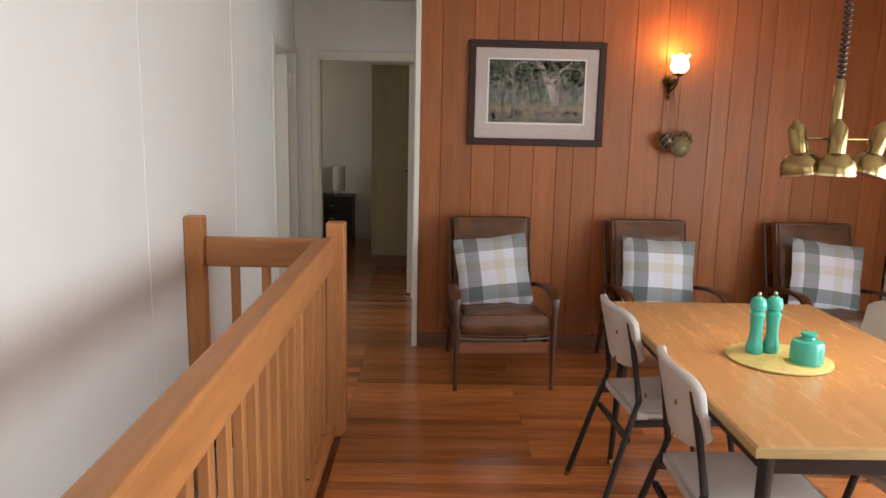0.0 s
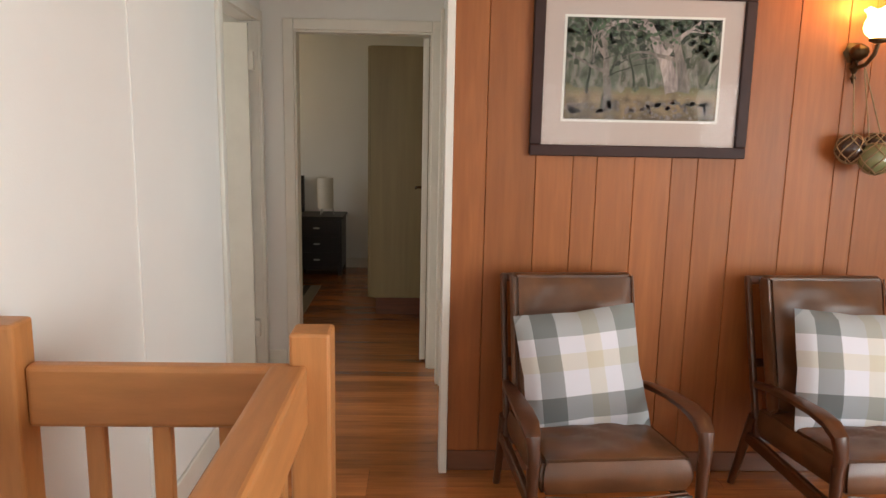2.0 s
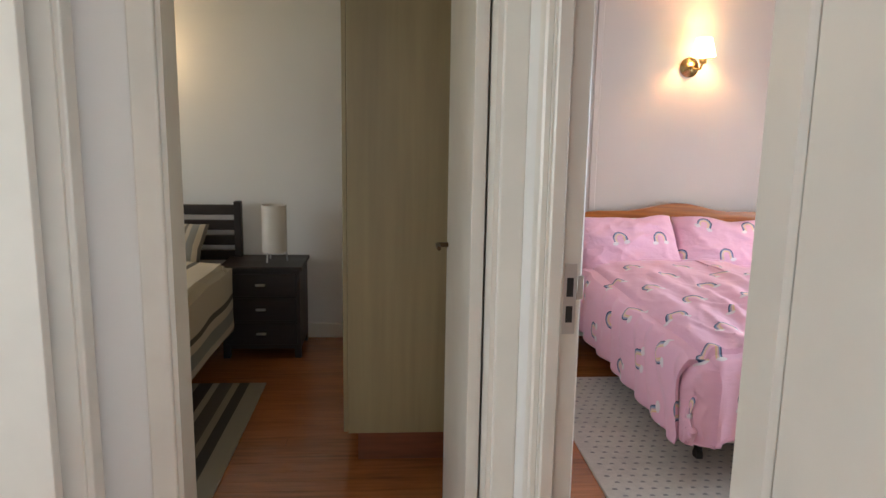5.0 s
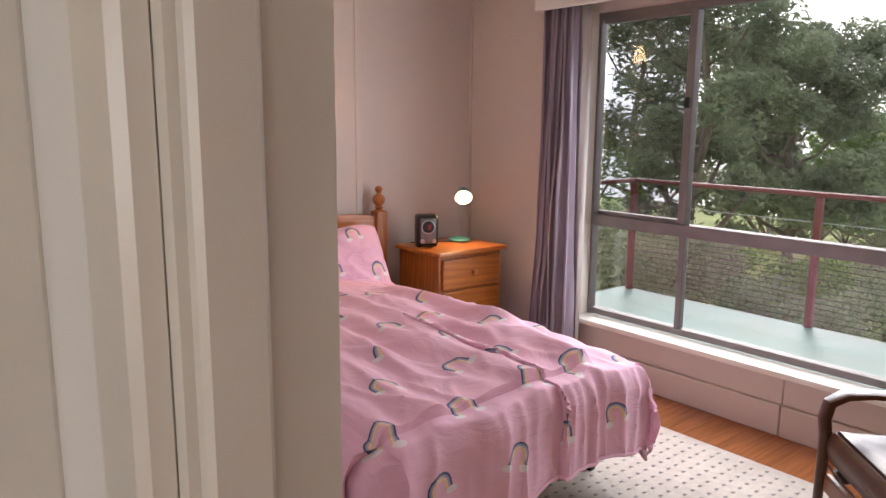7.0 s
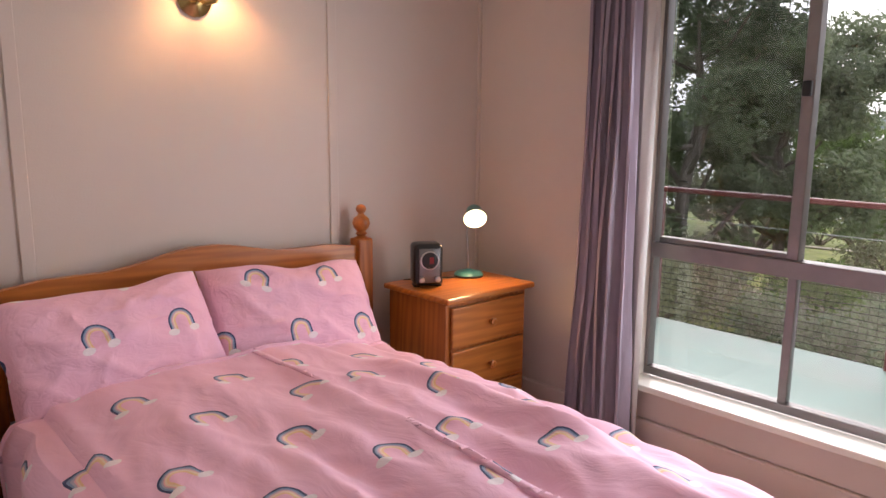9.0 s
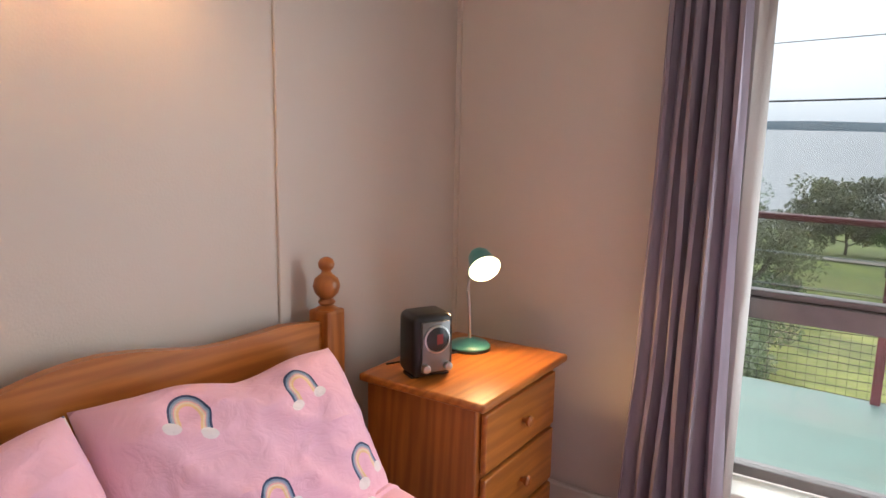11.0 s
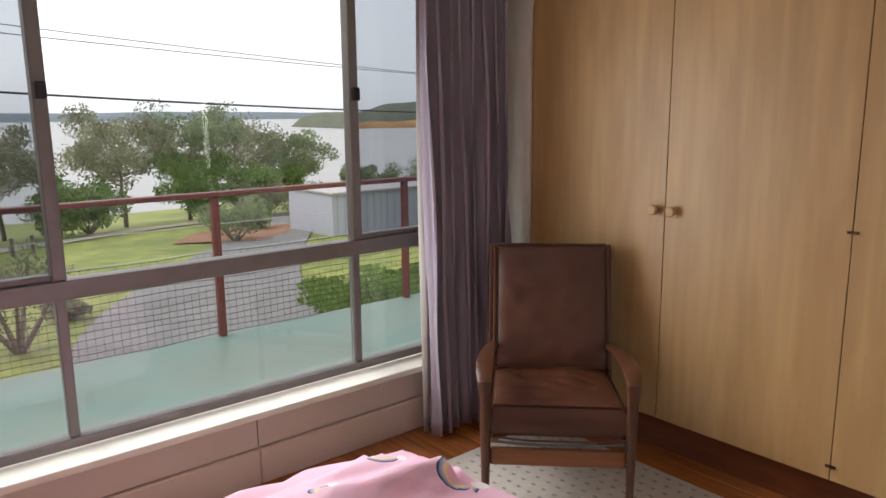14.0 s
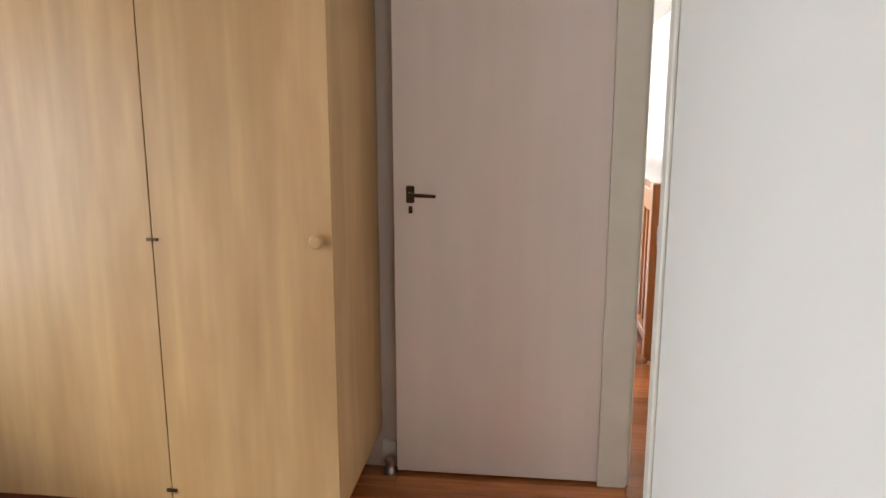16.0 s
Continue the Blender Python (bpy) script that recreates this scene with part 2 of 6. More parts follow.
for one in (LEAFA, LEAFB, LEAFC):
    nt = one.node_tree
    thin, blend = nt.nodes.new("ShaderNodeBsdfTranslucent"), nt.nodes.new("ShaderNodeMixShader")
    blend.inputs[0].default_value = 0.5
    nt.links.new(nt.nodes["Principled BSDF"].inputs["Base Color"].links[0].from_socket, thin.inputs[0])
    nt.links.new(nt.nodes["Principled BSDF"].outputs[0], blend.inputs[1])
    nt.links.new(thin.outputs[0], blend.inputs[2])
    nt.links.new(blend.outputs[0], nt.nodes["Material Output"].inputs[0])
CLIFF = mat("ochre_cliff", (0.50, 0.27, 0.11), 0.9, var=0.3, scale=0.05, bump=0.3, bump_scale=0.3)
HILL = mat("far_bush", (0.10, 0.115, 0.075), 0.95, var=0.3, scale=0.06, bump=0.2, bump_scale=0.2)
FAR = mat("far_shore_haze", (0.20, 0.245, 0.27), 0.95, var=0.1, scale=0.01, bump=0)
SHEDR = mat("pale_blue_iron", (0.44, 0.46, 0.52), 0.5, var=0.05, scale=2, bump=0.05)
SHEDW = mat("shed_board", (0.46, 0.42, 0.42), 0.7, var=0.08, scale=3, bump=0.05)
POLEM = mat("weathered_pole", (0.36, 0.34, 0.31), 0.9, var=0.2, scale=6, bump=0.1)
NETROPE = mat("net_rope", (0.38, 0.25, 0.13), 0.9, var=0.2, scale=50, bump=0.1)
FLOATG = mat("green_glass_float", (0.20, 0.20, 0.09), 0.08, var=0.2, bump=0, coat=0.5)
FLOATD = mat("dark_glass_float", (0.05, 0.020, 0.012), 0.08, var=0.2, bump=0, coat=0.5)
figure(PINE, (0.24, 0.062, 0.011), 0.42, 3.2, (0.35, 5, 5))
figure(PINEV, (0.20, 0.050, 0.010), 0.45, 3.2, (5, 5, 0.35))
figure(WARD, (0.38, 0.215, 0.085), 0.55, 2.4, (3.2, 3.2, 0.6), bands=False)
figure(CEDAR, (0.28, 0.088, 0.028), 0.40, 2.2, (7, 7, 0.5), bands=False)
figure(LEATHER, (0.055, 0.022, 0.010), 0.55, 5.0, (1, 1, 1), bands=False)
figure(LEATHER2, (0.045, 0.015, 0.008), 0.5, 4.0, (1, 1, 1), bands=False)
figure(GREENDECK, (0.20, 0.22, 0.17), 0.5, 1.6, (1, 0.6, 1), bands=False)
GLASS, SCREEN = pane_glass("window_glass"), pane_glass("fly_screen", (0.70, 0.72, 0.74), 0.02)
PICGLASS = pane_glass("picture_glass", (1, 1, 1), 0.022)
BULB = glow("warm_opal_glass", (1.0, 0.66, 0.26), 10.0)
SHADE = glow("lit_fabric_shade", (1.0, 0.70, 0.36), 7.0)
LAMPW = glow("lit_bulb_face", (1.0, 0.80, 0.46), 5.0)


def plaid(name, colours, period):
    """Woven check: bands of colour across both ways of the cloth."""
    m = bpy.data.materials.new(name)
    m.use_nodes = True
    n, l = m.node_tree.nodes, m.node_tree.links
    b = n["Principled BSDF"]
    b.inputs["Roughness"].default_value = 0.9
    uv, sp = n.new("ShaderNodeUVMap"), n.new("ShaderNodeSeparateXYZ")
    l.new(uv.outputs[0], sp.inputs[0])
    outs = []
    for k in range(2):
        r = n.new("ShaderNodeValToRGB")
        r.color_ramp.interpolation = "CONSTANT"
        for i, (pos, c) in enumerate(colours):
            e = r.color_ramp.elements[i] if i < 2 else r.color_ramp.elements.new(pos)
            e.position, e.color = pos, (*c, 1)
        fr = n.new("ShaderNodeMath")
        fr.operation = "FRACT"
        mu = n.new("ShaderNodeMath")
        mu.operation = "MULTIPLY"
        mu.inputs[1].default_value = period
        l.new(sp.outputs[k], mu.inputs[0])
        l.new(mu.outputs[0], fr.inputs[0])
        l.new(fr.outputs[0], r.inputs[0])
        outs.append(r.outputs[0])
    mx = n.new("ShaderNodeMixRGB")
    mx.blend_type, mx.inputs[0].default_value = "MULTIPLY", 1.0
    l.new(outs[0], mx.inputs[1])
    l.new(outs[1], mx.inputs[2])
    no, bp = n.new("ShaderNodeTexNoise"), n.new("ShaderNodeBump")
    no.inputs["Scale"].default_value = 350
    bp.inputs["Strength"].default_value, bp.inputs["Distance"].default_value = 0.3, 0.002
    l.new(no.outputs[0], bp.inputs["Height"])
    l.new(bp.outputs[0], b.inputs["Normal"])
    l.new(mx.outputs[0], b.inputs["Base Color"])
    return m


PLAID = plaid("grey_white_check", [(0.0, (0.83, 0.82, 0.84)), (0.12, (0.36, 0.37, 0.37)), (0.31, (0.84, 0.83, 0.86)), (0.52, (0.78, 0.74, 0.66)), (0.66, (0.84, 0.83, 0.86)), (0.80, (0.47, 0.49, 0.48))], 1.0)
STRIPE = plaid("striped_quilt", [(0.0, (0.62, 0.56, 0.46)), (0.45, (0.20, 0.18, 0.16)), (0.52, (0.56, 0.50, 0.42)), (0.62, (0.30, 0.31, 0.30)), (0.8, (0.62, 0.56, 0.46)), (0.92, (0.12, 0.11, 0.10))], 3.0)
STRIPERUG = plaid("striped_rug", [(0.0, (0.30, 0.26, 0.20)), (0.25, (0.06, 0.05, 0.05)), (0.45, (0.42, 0.36, 0.28)), (0.55, (0.10, 0.09, 0.08)), (0.75, (0.30, 0.26, 0.20)), (0.85, (0.05, 0.045, 0.04))], 3.0)
for one in (STRIPE, STRIPERUG):
    nt = one.node_tree
    nt.nodes["Mix (Legacy)"].inputs[0].default_value = 0.0


def rainbow_cotton():
    """Pink cotton with small printed rainbows and clouds, laid out in metres by the cloth's own map."""
    m = bpy.data.materials.new("pink_rainbow_cotton")
    m.use_nodes = True
    n, l = m.node_tree.nodes, m.node_tree.links
    b = n["Principled BSDF"]
    b.inputs["Roughness"].default_value = 0.85
    b.inputs["Sheen Weight"].default_value = 0.15

    def op(kind, a, c=None, third=None):
        q = n.new("ShaderNodeMath")
        q.operation = kind
        for i, v in enumerate((a, c, third)):
            if v is None:
                continue
            if isinstance(v, (int, float)):
                q.inputs[i].default_value = v
            else:
                l.new(v, q.inputs[i])
        return q.outputs[0]

    uv, sp = n.new("ShaderNodeUVMap"), n.new("ShaderNodeSeparateXYZ")
    l.new(uv.outputs[0], sp.inputs[0])
    cell = 0.305
    v = op("DIVIDE", sp.outputs[1], cell * 0.8)
    row = op("FLOOR", v)
    u = op("ADD", op("DIVIDE", sp.outputs[0], cell), op("MULTIPLY", row, 0.41))
    col = op("FLOOR", u)
    comb = n.new("ShaderNodeCombineXYZ")
    l.new(col, comb.inputs[0])
    l.new(row, comb.inputs[1])
    wh = n.new("ShaderNodeTexWhiteNoise")
    wh.noise_dimensions = "2D"
    l.new(comb.outputs[0], wh.inputs["Vector"])
    px = op("MULTIPLY", op("SUBTRACT", op("FRACT", u), 0.5), cell)
    py = op("MULTIPLY", op("SUBTRACT", op("FRACT", v), 0.45), cell * 0.8)
    ang = op("MULTIPLY", op("SUBTRACT", wh.outputs["Value"], 0.5), 0.9)
    ca, sa = op("COSINE", ang), op("SINE", ang)
    qx = op("ADD", op("MULTIPLY", px, ca), op("MULTIPLY", py, sa))
    qy = op("SUBTRACT", op("MULTIPLY", py, ca), op("MULTIPLY", px, sa))
    up = op("MAXIMUM", qy, 0.0)
    r = op("SQRT", op("ADD", op("MULTIPLY", qx, qx), op("MULTIPLY", up, up)))
    ramp = n.new("ShaderNodeValToRGB")
    ramp.color_ramp.interpolation = "CONSTANT"
    bands = [(0.0, (0.84, 0.48, 0.615)), (0.26, (0.80, 0.55, 0.32)), (0.33, (0.80, 0.66, 0.48)), (0.38, (0.80, 0.42, 0.42)), (0.42, (0.42, 0.40, 0.50)), (0.47, (0.20, 0.29, 0.44)), (0.52, (0.03, 0.045, 0.12)), (0.59, (0.84, 0.48, 0.615))]
    for i, (pos, c) in enumerate(bands):
        e = ramp.color_ramp.elements[i] if i < 2 else ramp.color_ramp.elements.new(pos)
        e.position, e.color = pos, (*c, 1)
    l.new(op("MULTIPLY", r, 12.0), ramp.inputs[0])
    low = op("GREATER_THAN", qy, -0.035)
    inside = op("MULTIPLY", low, op("LESS_THAN", r, 0.0492))
    dx = op("SUBTRACT", op("ABSOLUTE", qx), 0.042)
    dy = op("ADD", qy, 0.04)
    cl = op("LESS_THAN", op("ADD", op("MULTIPLY", dx, dx), op("MULTIPLY", op("MULTIPLY", dy, dy), 2.5)), 0.00045)
    base = n.new("ShaderNodeTexNoise")
    base.inputs["Scale"].default_value = 2.0
    br = n.new("ShaderNodeValToRGB")
    br.color_ramp.elements[0].color, br.color_ramp.elements[1].color = (0.82, 0.46, 0.60, 1), (0.87, 0.53, 0.66, 1)
    l.new(base.outputs[0], br.inputs[0])
    m1, m2 = n.new("ShaderNodeMixRGB"), n.new("ShaderNodeMixRGB")
    l.new(inside, m1.inputs[0])
    l.new(br.outputs[0], m1.inputs[1])
    l.new(ramp.outputs[0], m1.inputs[2])
    l.new(cl, m2.inputs[0])
    l.new(m1.outputs[0], m2.inputs[1])
    m2.inputs[2].default_value = (0.82, 0.74, 0.76, 1)
    l.new(m2.outputs[0], b.inputs["Base Color"])
    no, bp = n.new("ShaderNodeTexNoise"), n.new("ShaderNodeBump")
    no.inputs["Scale"].default_value, no.inputs["Detail"].default_value, no.inputs["Distortion"].default_value = 9, 5, 1.6
    bp.inputs["Strength"].default_value, bp.inputs["Distance"].default_value = 0.22, 0.03
    l.new(no.outputs[0], bp.inputs["Height"])
    l.new(bp.outputs[0], b.inputs["Normal"])
    return m


COTTON = rainbow_cotton()


def bush_photo():
    """A printed photograph of trees beside a track, blurred into its patches of colour."""
    m = bpy.data.materials.new("tree_photograph")
    m.use_nodes = True
    n, l = m.node_tree.nodes, m.node_tree.links
    b = n["Principled BSDF"]
    b.inputs["Roughness"].default_value = 0.6
    co = n.new("ShaderNodeTexCoord")
    mp = n.new("ShaderNodeMapping")
    mp.inputs["Scale"].default_value = (9, 1, 3.2)
    l.new(co.outputs["Object"], mp.inputs[0])
    n1, n2 = n.new("ShaderNodeTexNoise"), n.new("ShaderNodeTexNoise")
    n1.inputs["Scale"].default_value, n1.inputs["Detail"].default_value, n1.inputs["Distortion"].default_value = 1.6, 8, 0.3
    n2.inputs["Scale"].default_value, n2.inputs["Detail"].default_value = 22, 8
    l.new(mp.outputs[0], n1.inputs["Vector"])
    l.new(co.outputs["Object"], n2.inputs["Vector"])
    r1 = n.new("ShaderNodeValToRGB")
    for i, (pos, c) in enumerate([(0.3, (0.03, 0.035, 0.02)), (0.46, (0.10, 0.115, 0.075)), (0.53, (0.20, 0.18, 0.15)), (0.60, (0.06, 0.07, 0.035)), (0.75, (0.22, 0.21, 0.19))]):
        e = r1.color_ramp.elements[i] if i < 2 else r1.color_ramp.elements.new(pos)
        e.position, e.color = pos, (*c, 1)
    l.new(n1.outputs[0], r1.inputs[0])
    sp = n.new("ShaderNodeSeparateXYZ")
    l.new(co.outputs["Object"], sp.inputs[0])
    gr = n.new("ShaderNodeValToRGB")
    for i, (pos, c) in enumerate([(0.0, (0.09, 0.065, 0.035)), (0.28, (0.24, 0.17, 0.09)), (0.40, (0.10, 0.12, 0.045)), (0.5, (0.05, 0.06, 0.03))]):
        e = gr.color_ramp.elements[i] if i < 2 else gr.color_ramp.elements.new(pos)
        e.position, e.color = pos, (*c, 1)
    mr = n.new("ShaderNodeMapRange")
    mr.inputs["From Min"].default_value, mr.inputs["From Max"].default_value = -0.21, 0.21
    l.new(sp.outputs[2], mr.inputs["Value"])
    wob = n.new("ShaderNodeMath")
    wob.operation = "MULTIPLY_ADD"
    wob.inputs[1].default_value = 0.25
    l.new(n2.outputs[0], wob.inputs[0])
    ms = n.new("ShaderNodeMath")
    ms.operation = "SUBTRACT"
    ms.inputs[1].default_value = 0.125
    l.new(mr.outputs[0], ms.inputs[0])
    l.new(ms.outputs[0], wob.inputs[2])
    l.new(wob.outputs[0], gr.inputs[0])
    gt = n.new("ShaderNodeMath")
    gt.operation = "GREATER_THAN"
    gt.inputs[1].default_value = 0.36
    l.new(wob.outputs[0], gt.inputs[0])
    mx = n.new("ShaderNodeMixRGB")
    l.new(gt.outputs[0], mx.inputs[0])
    l.new(gr.outputs[0], mx.inputs[1])
    l.new(r1.outputs[0], mx.inputs[2])
    mm = n.new("ShaderNodeMixRGB")
    mm.blend_type, mm.inputs[0].default_value = "OVERLAY", 0.9
    l.new(mx.outputs[0], mm.inputs[1])
    l.new(n2.outputs[0], mm.inputs[2])
    l.new(mm.outputs[0], b.inputs["Base Color"])
    return m


PHOTO = bush_photo()


# ---- building helpers ----
def box(bm, x0, x1, y0, y1, z0, z1, bevel=0.0, seg=1):
    vs = [bm.verts.new((x, y, z)) for x in (x0, x1) for y in (y0, y1) for z in (z0, z1)]
    fs = [bm.faces.new([vs[i] for i in f]) for f in ((0, 1, 3, 2), (4, 6, 7, 5), (0, 4, 5, 1), (2, 3, 7, 6), (0, 2, 6, 4), (1, 5, 7, 3))]
    if bevel:
        bmesh.ops.bevel(bm, geom=list({e for f in fs for e in f.edges}), offset=bevel, segments=seg, affect="EDGES", profile=0.5)
    return bm


def boxes(*rows, bevel=0.0, seg=1):
    bm = bmesh.new()
    for r in rows:
        box(bm, *r, bevel=bevel, seg=seg)
    return bm


def lathe(bm, profile, at=(0, 0, 0), n=20, m=None):
    """A turned shape: (radius, height) pairs round the z axis, then moved by m or to at."""
    rings = []
    for r, z in profile:
        rings.append([bm.verts.new((r * math.cos(2 * math.pi * i / n), r * math.sin(2 * math.pi * i / n), z)) for i in range(n)])
    for a, c in zip(rings, rings[1:]):
        for i in range(n):
            bm.faces.new((a[i], a[(i + 1) % n], c[(i + 1) % n], c[i]))
    bm.faces.new(list(reversed(rings[0])))
    bm.faces.new(rings[-1])
    bmesh.ops.transform(bm, matrix=m or Matrix.Translation(at), verts=[v for r in rings for v in r])
    return bm


def rod(bm, a, c, r0, r1=None, n=10):
    a, c = Vector(a), Vector(c)
    m = Matrix.Translation(a) @ (c - a).to_track_quat("Z", "Y").to_matrix().to_4x4()
    return lathe(bm, [(r0, 0), (r1 or r0, (c - a).length)], n=n, m=m)


def tube(bm, pts, r, n=6):
    rings = []
    for i, p in enumerate(pts):
        d = (Vector(pts[min(i + 1, len(pts) - 1)]) - Vector(pts[max(i - 1, 0)])).normalized()
        q = d.to_track_quat("Z", "Y").to_matrix()
        rings.append([bm.verts.new(Vector(p) + q @ Vector((r * math.cos(2 * math.pi * k / n), r * math.sin(2 * math.pi * k / n), 0))) for k in range(n)])
    for a, c in zip(rings, rings[1:]):
        for k in range(n):
            bm.faces.new((a[k], a[(k + 1) % n], c[(k + 1) % n], c[k]))
    return bm


def finish(name, bm, material, smooth=False):
    bmesh.ops.recalc_face_normals(bm, faces=bm.faces)
    me = bpy.data.meshes.new(name)
    bm.to_mesh(me)
    bm.free()
    me.materials.append(material)
    if smooth:
        me.shade_smooth()
        me.set_sharp_from_angle(angle=radians(40))
    return me


def part(name, bm, material, parent, label="", smooth=True):
    ob = new(name, finish(name, bm, material, smooth))
    ob.parent = parent
    if label:
        ob["label"] = label
    return ob


def thing(name, label, category, m=None, group="", kind=""):
    ob = new(name)
    ob.empty_display_size = 0.1
    if m is not None:
        ob.matrix_world = m
    return tagged(ob, label, category, group, kind)


def setting(name, bm, material, label, category, smooth=False):
    return tagged(new(name, finish(name, bm, material, smooth)), label, category, kind="structure")


def child_piece(name, me, parent, m):
    ob = new(name, me)
    ob.parent = parent
    ob.matrix_basis = m
    return ob


def cushion(bm, w, d, h, n=14, puff=1.0, uvscale=None):
    """A pillow: a square of cloth w by d, thick in the middle and pinched to its seam and corners."""
    layer = bm.loops.layers.uv.verify()
    for side in (1, -1):
        g = []
        for i in range(n + 1):
            row = []
            for j in range(n + 1):
                u, v = i / n * 2 - 1, j / n * 2 - 1
                k = (max(0, 1 - abs(u) ** 2.6) * max(0, 1 - abs(v) ** 2.6)) ** 0.45
                pin = 1 - 0.05 * (1 - (abs(u) * abs(v)) ** 0.7)
                wr = 0.12 * noise.noise((u * 2.2, v * 2.2, side * 3.1 + w)) * k
                row.append(bm.verts.new((u * w / 2 * pin, v * d / 2 * pin, side * h / 2 * (k * puff + wr))))
            g.append(row)
        for i in range(n):
            for j in range(n):
                f = bm.faces.new((g[i][j], g[i + 1][j], g[i + 1][j + 1], g[i][j + 1]))
                for lp, (a, c) in zip(f.loops, ((i, j), (i + 1, j), (i + 1, j + 1), (i, j + 1))):
                    lp[layer].uv = (a / n, c / n) if uvscale is None else (a / n * uvscale[0] + uvscale[2], c / n * uvscale[1] + uvscale[3])
    bmesh.ops.remove_doubles(bm, verts=bm.verts, dist=0.0005)
    return bm


# ---- structure: floors, walls, ceiling ----
CH = 2.46
WX, EX, NY, PY = -1.04, 3.18, 9.87, 5.43
floor = setting("floor", boxes((-0.36, 3.3, -3.1, 5.53, -0.12, -0.016), (-1.14, -0.36, 4.07, 9.97, -0.12, -0.016), (-0.36, 3.3, 5.53, 9.97, -0.12, -0.016), (-3.6, -1.14, 4.3, 9.97, -0.12, -0.016), (-1.14, -0.36, -3.1, -2.0, -0.12, -0.016)), PLINTH, "varnished red-brown hardwood strip floor", "floor")
setting("wall_west", boxes((WX - 0.1, WX, -3.1, 5.90, -2.7, CH), (WX - 0.1, WX, 6.66, 6.75, -0.02, CH), (WX - 0.1, WX, 5.90, 6.66, 2.03, CH)), WHITE, "white painted sheet wall beside the stairwell and hall", "wall")
setting("wall_hall_end", boxes((WX, -0.85, 6.75, 6.85, -0.02, CH), (-0.06, 0.0, 6.75, 6.85, -0.02, CH), (-0.85, -0.06, 6.75, 6.85, 2.0, CH)), WHITE, "white painted wall at the end of the hall", "wall")
setting("wall_hall_east", boxes((0, 0.1, 5.532, 5.60, -0.02, CH), (0, 0.065, 6.46, NY, -0.02, CH), (0, 0.1, 5.60, 6.46, 2.03, CH)), WHITE, "white painted wall between the hall and bedroom", "wall")
setting("wall_panel_backing", boxes((0.0, 3.3, 5.455, 5.53, -0.02, CH)), FRAMEW, "dark backing behind timber panelling", "wall")
setting("wall_bedroom_south", boxes((0.1, EX, 5.532, 5.545, -0.02, CH)), BEDWALL, "warm white bedroom wall behind door and wardrobe", "wall")
setting("wall_bedroom_north", boxes((0.1, 3.32, NY, NY + 0.1, -0.02, CH)), BEDWALL, "warm white sheet wall behind the bed", "wall")
WY0, WY1, WZ0, WZ1 = 6.47, 8.88, 0.33, 2.06
setting("wall_bedroom_east", boxes((EX, EX + 0.14, 5.43, WY0, -0.3, CH), (EX, EX + 0.14, WY1, NY, -0.3, CH), (EX, EX + 0.14, WY0, WY1, -0.3, WZ0 - 0.03), (EX, EX + 0.14, WY0, WY1, WZ1, CH)), BEDWALL, "warm white bedroom wall round the wide window", "wall")
setting("wall_living_east", boxes((3.2, 3.3, -3.1, -0.1, -0.3, CH), (3.2, 3.3, 3.3, 5.455, -0.3, CH), (3.2, 3.3, -0.1, 3.3, -0.3, 0.55), (3.2, 3.3, -0.1, 3.3, 2.1, CH)), WHITE, "white living room wall with a wide window opening", "wall")
setting("wall_living_south", boxes((-1.14, -0.2, -3.2, -3.1, -2.7, CH), (3.0, 3.3, -3.2, -3.1, -0.1, CH), (-0.2, 3.0, -3.2, -3.1, -0.1, 0.6), (-0.2, 3.0, -3.2, -3.1, 2.15, CH)), WHITE, "white living room wall with a wide window opening", "wall")
setting("wall_second_bedroom", boxes((-3.6, 0.0, NY, NY + 0.1, -0.02, CH), (-3.6, WX - 0.1, 6.75, 6.85, -0.02, CH), (-3.6, WX - 0.1, 4.3, 4.4, -0.02, CH), (-3.7, -3.6, 4.3, NY + 0.1, -0.02, 0.8), (-3.7, -3.6, 4.3, NY + 0.1, 2.1, CH), (-3.7, -3.6, 4.3, 4.9, 0.8, 2.1), (-3.7, -3.6, 6.3, 7.6, 0.8, 2.1), (-3.7, -3.6, 8.8, NY + 0.1, 0.8, 2.1)), WHITE, "plain cream walls of the second bedroom", "wall")
setting("ceiling", boxes((-3.7, 3.34, -3.2, 10.0, CH, CH + 0.1)), CEIL, "flat white painted ceiling", "ceiling")
setting("stairwell_floor", boxes((-1.14, 0.2, -3.1, 4.2, -2.8, -2.7)), PLINTH, "dark timber floor at the foot of the stairwell", "floor")
setting("stairwell_wall", boxes((-0.36, -0.34, -3.1, 4.07, -2.7, -0.12), (-1.04, -0.36, 4.09, 4.11, -2.7, -0.12)), WHITE, "white stairwell wall below floor level", "wall")
# thin cover strips over the joints of the wall sheets
for y in (1.15, 2.35, 3.56, 4.86):
    setting("trim", boxes((WX, WX + 0.004, y - 0.006, y + 0.006, -1.5, CH)), WHITE, "thin white joint strip on the wall", "trim")
for x in (1.06, 2.28):
    setting("trim", boxes((x - 0.022, x + 0.022, NY - 0.008, NY, 0.12, CH), bevel=0.003), BEDWALL, "flat cover strip on the bedroom wall", "trim")
setting("trim", boxes((EX - 0.015, EX, NY - 0.015, NY, 0.12, CH)), BEDWALL, "corner bead in the bedroom", "trim")
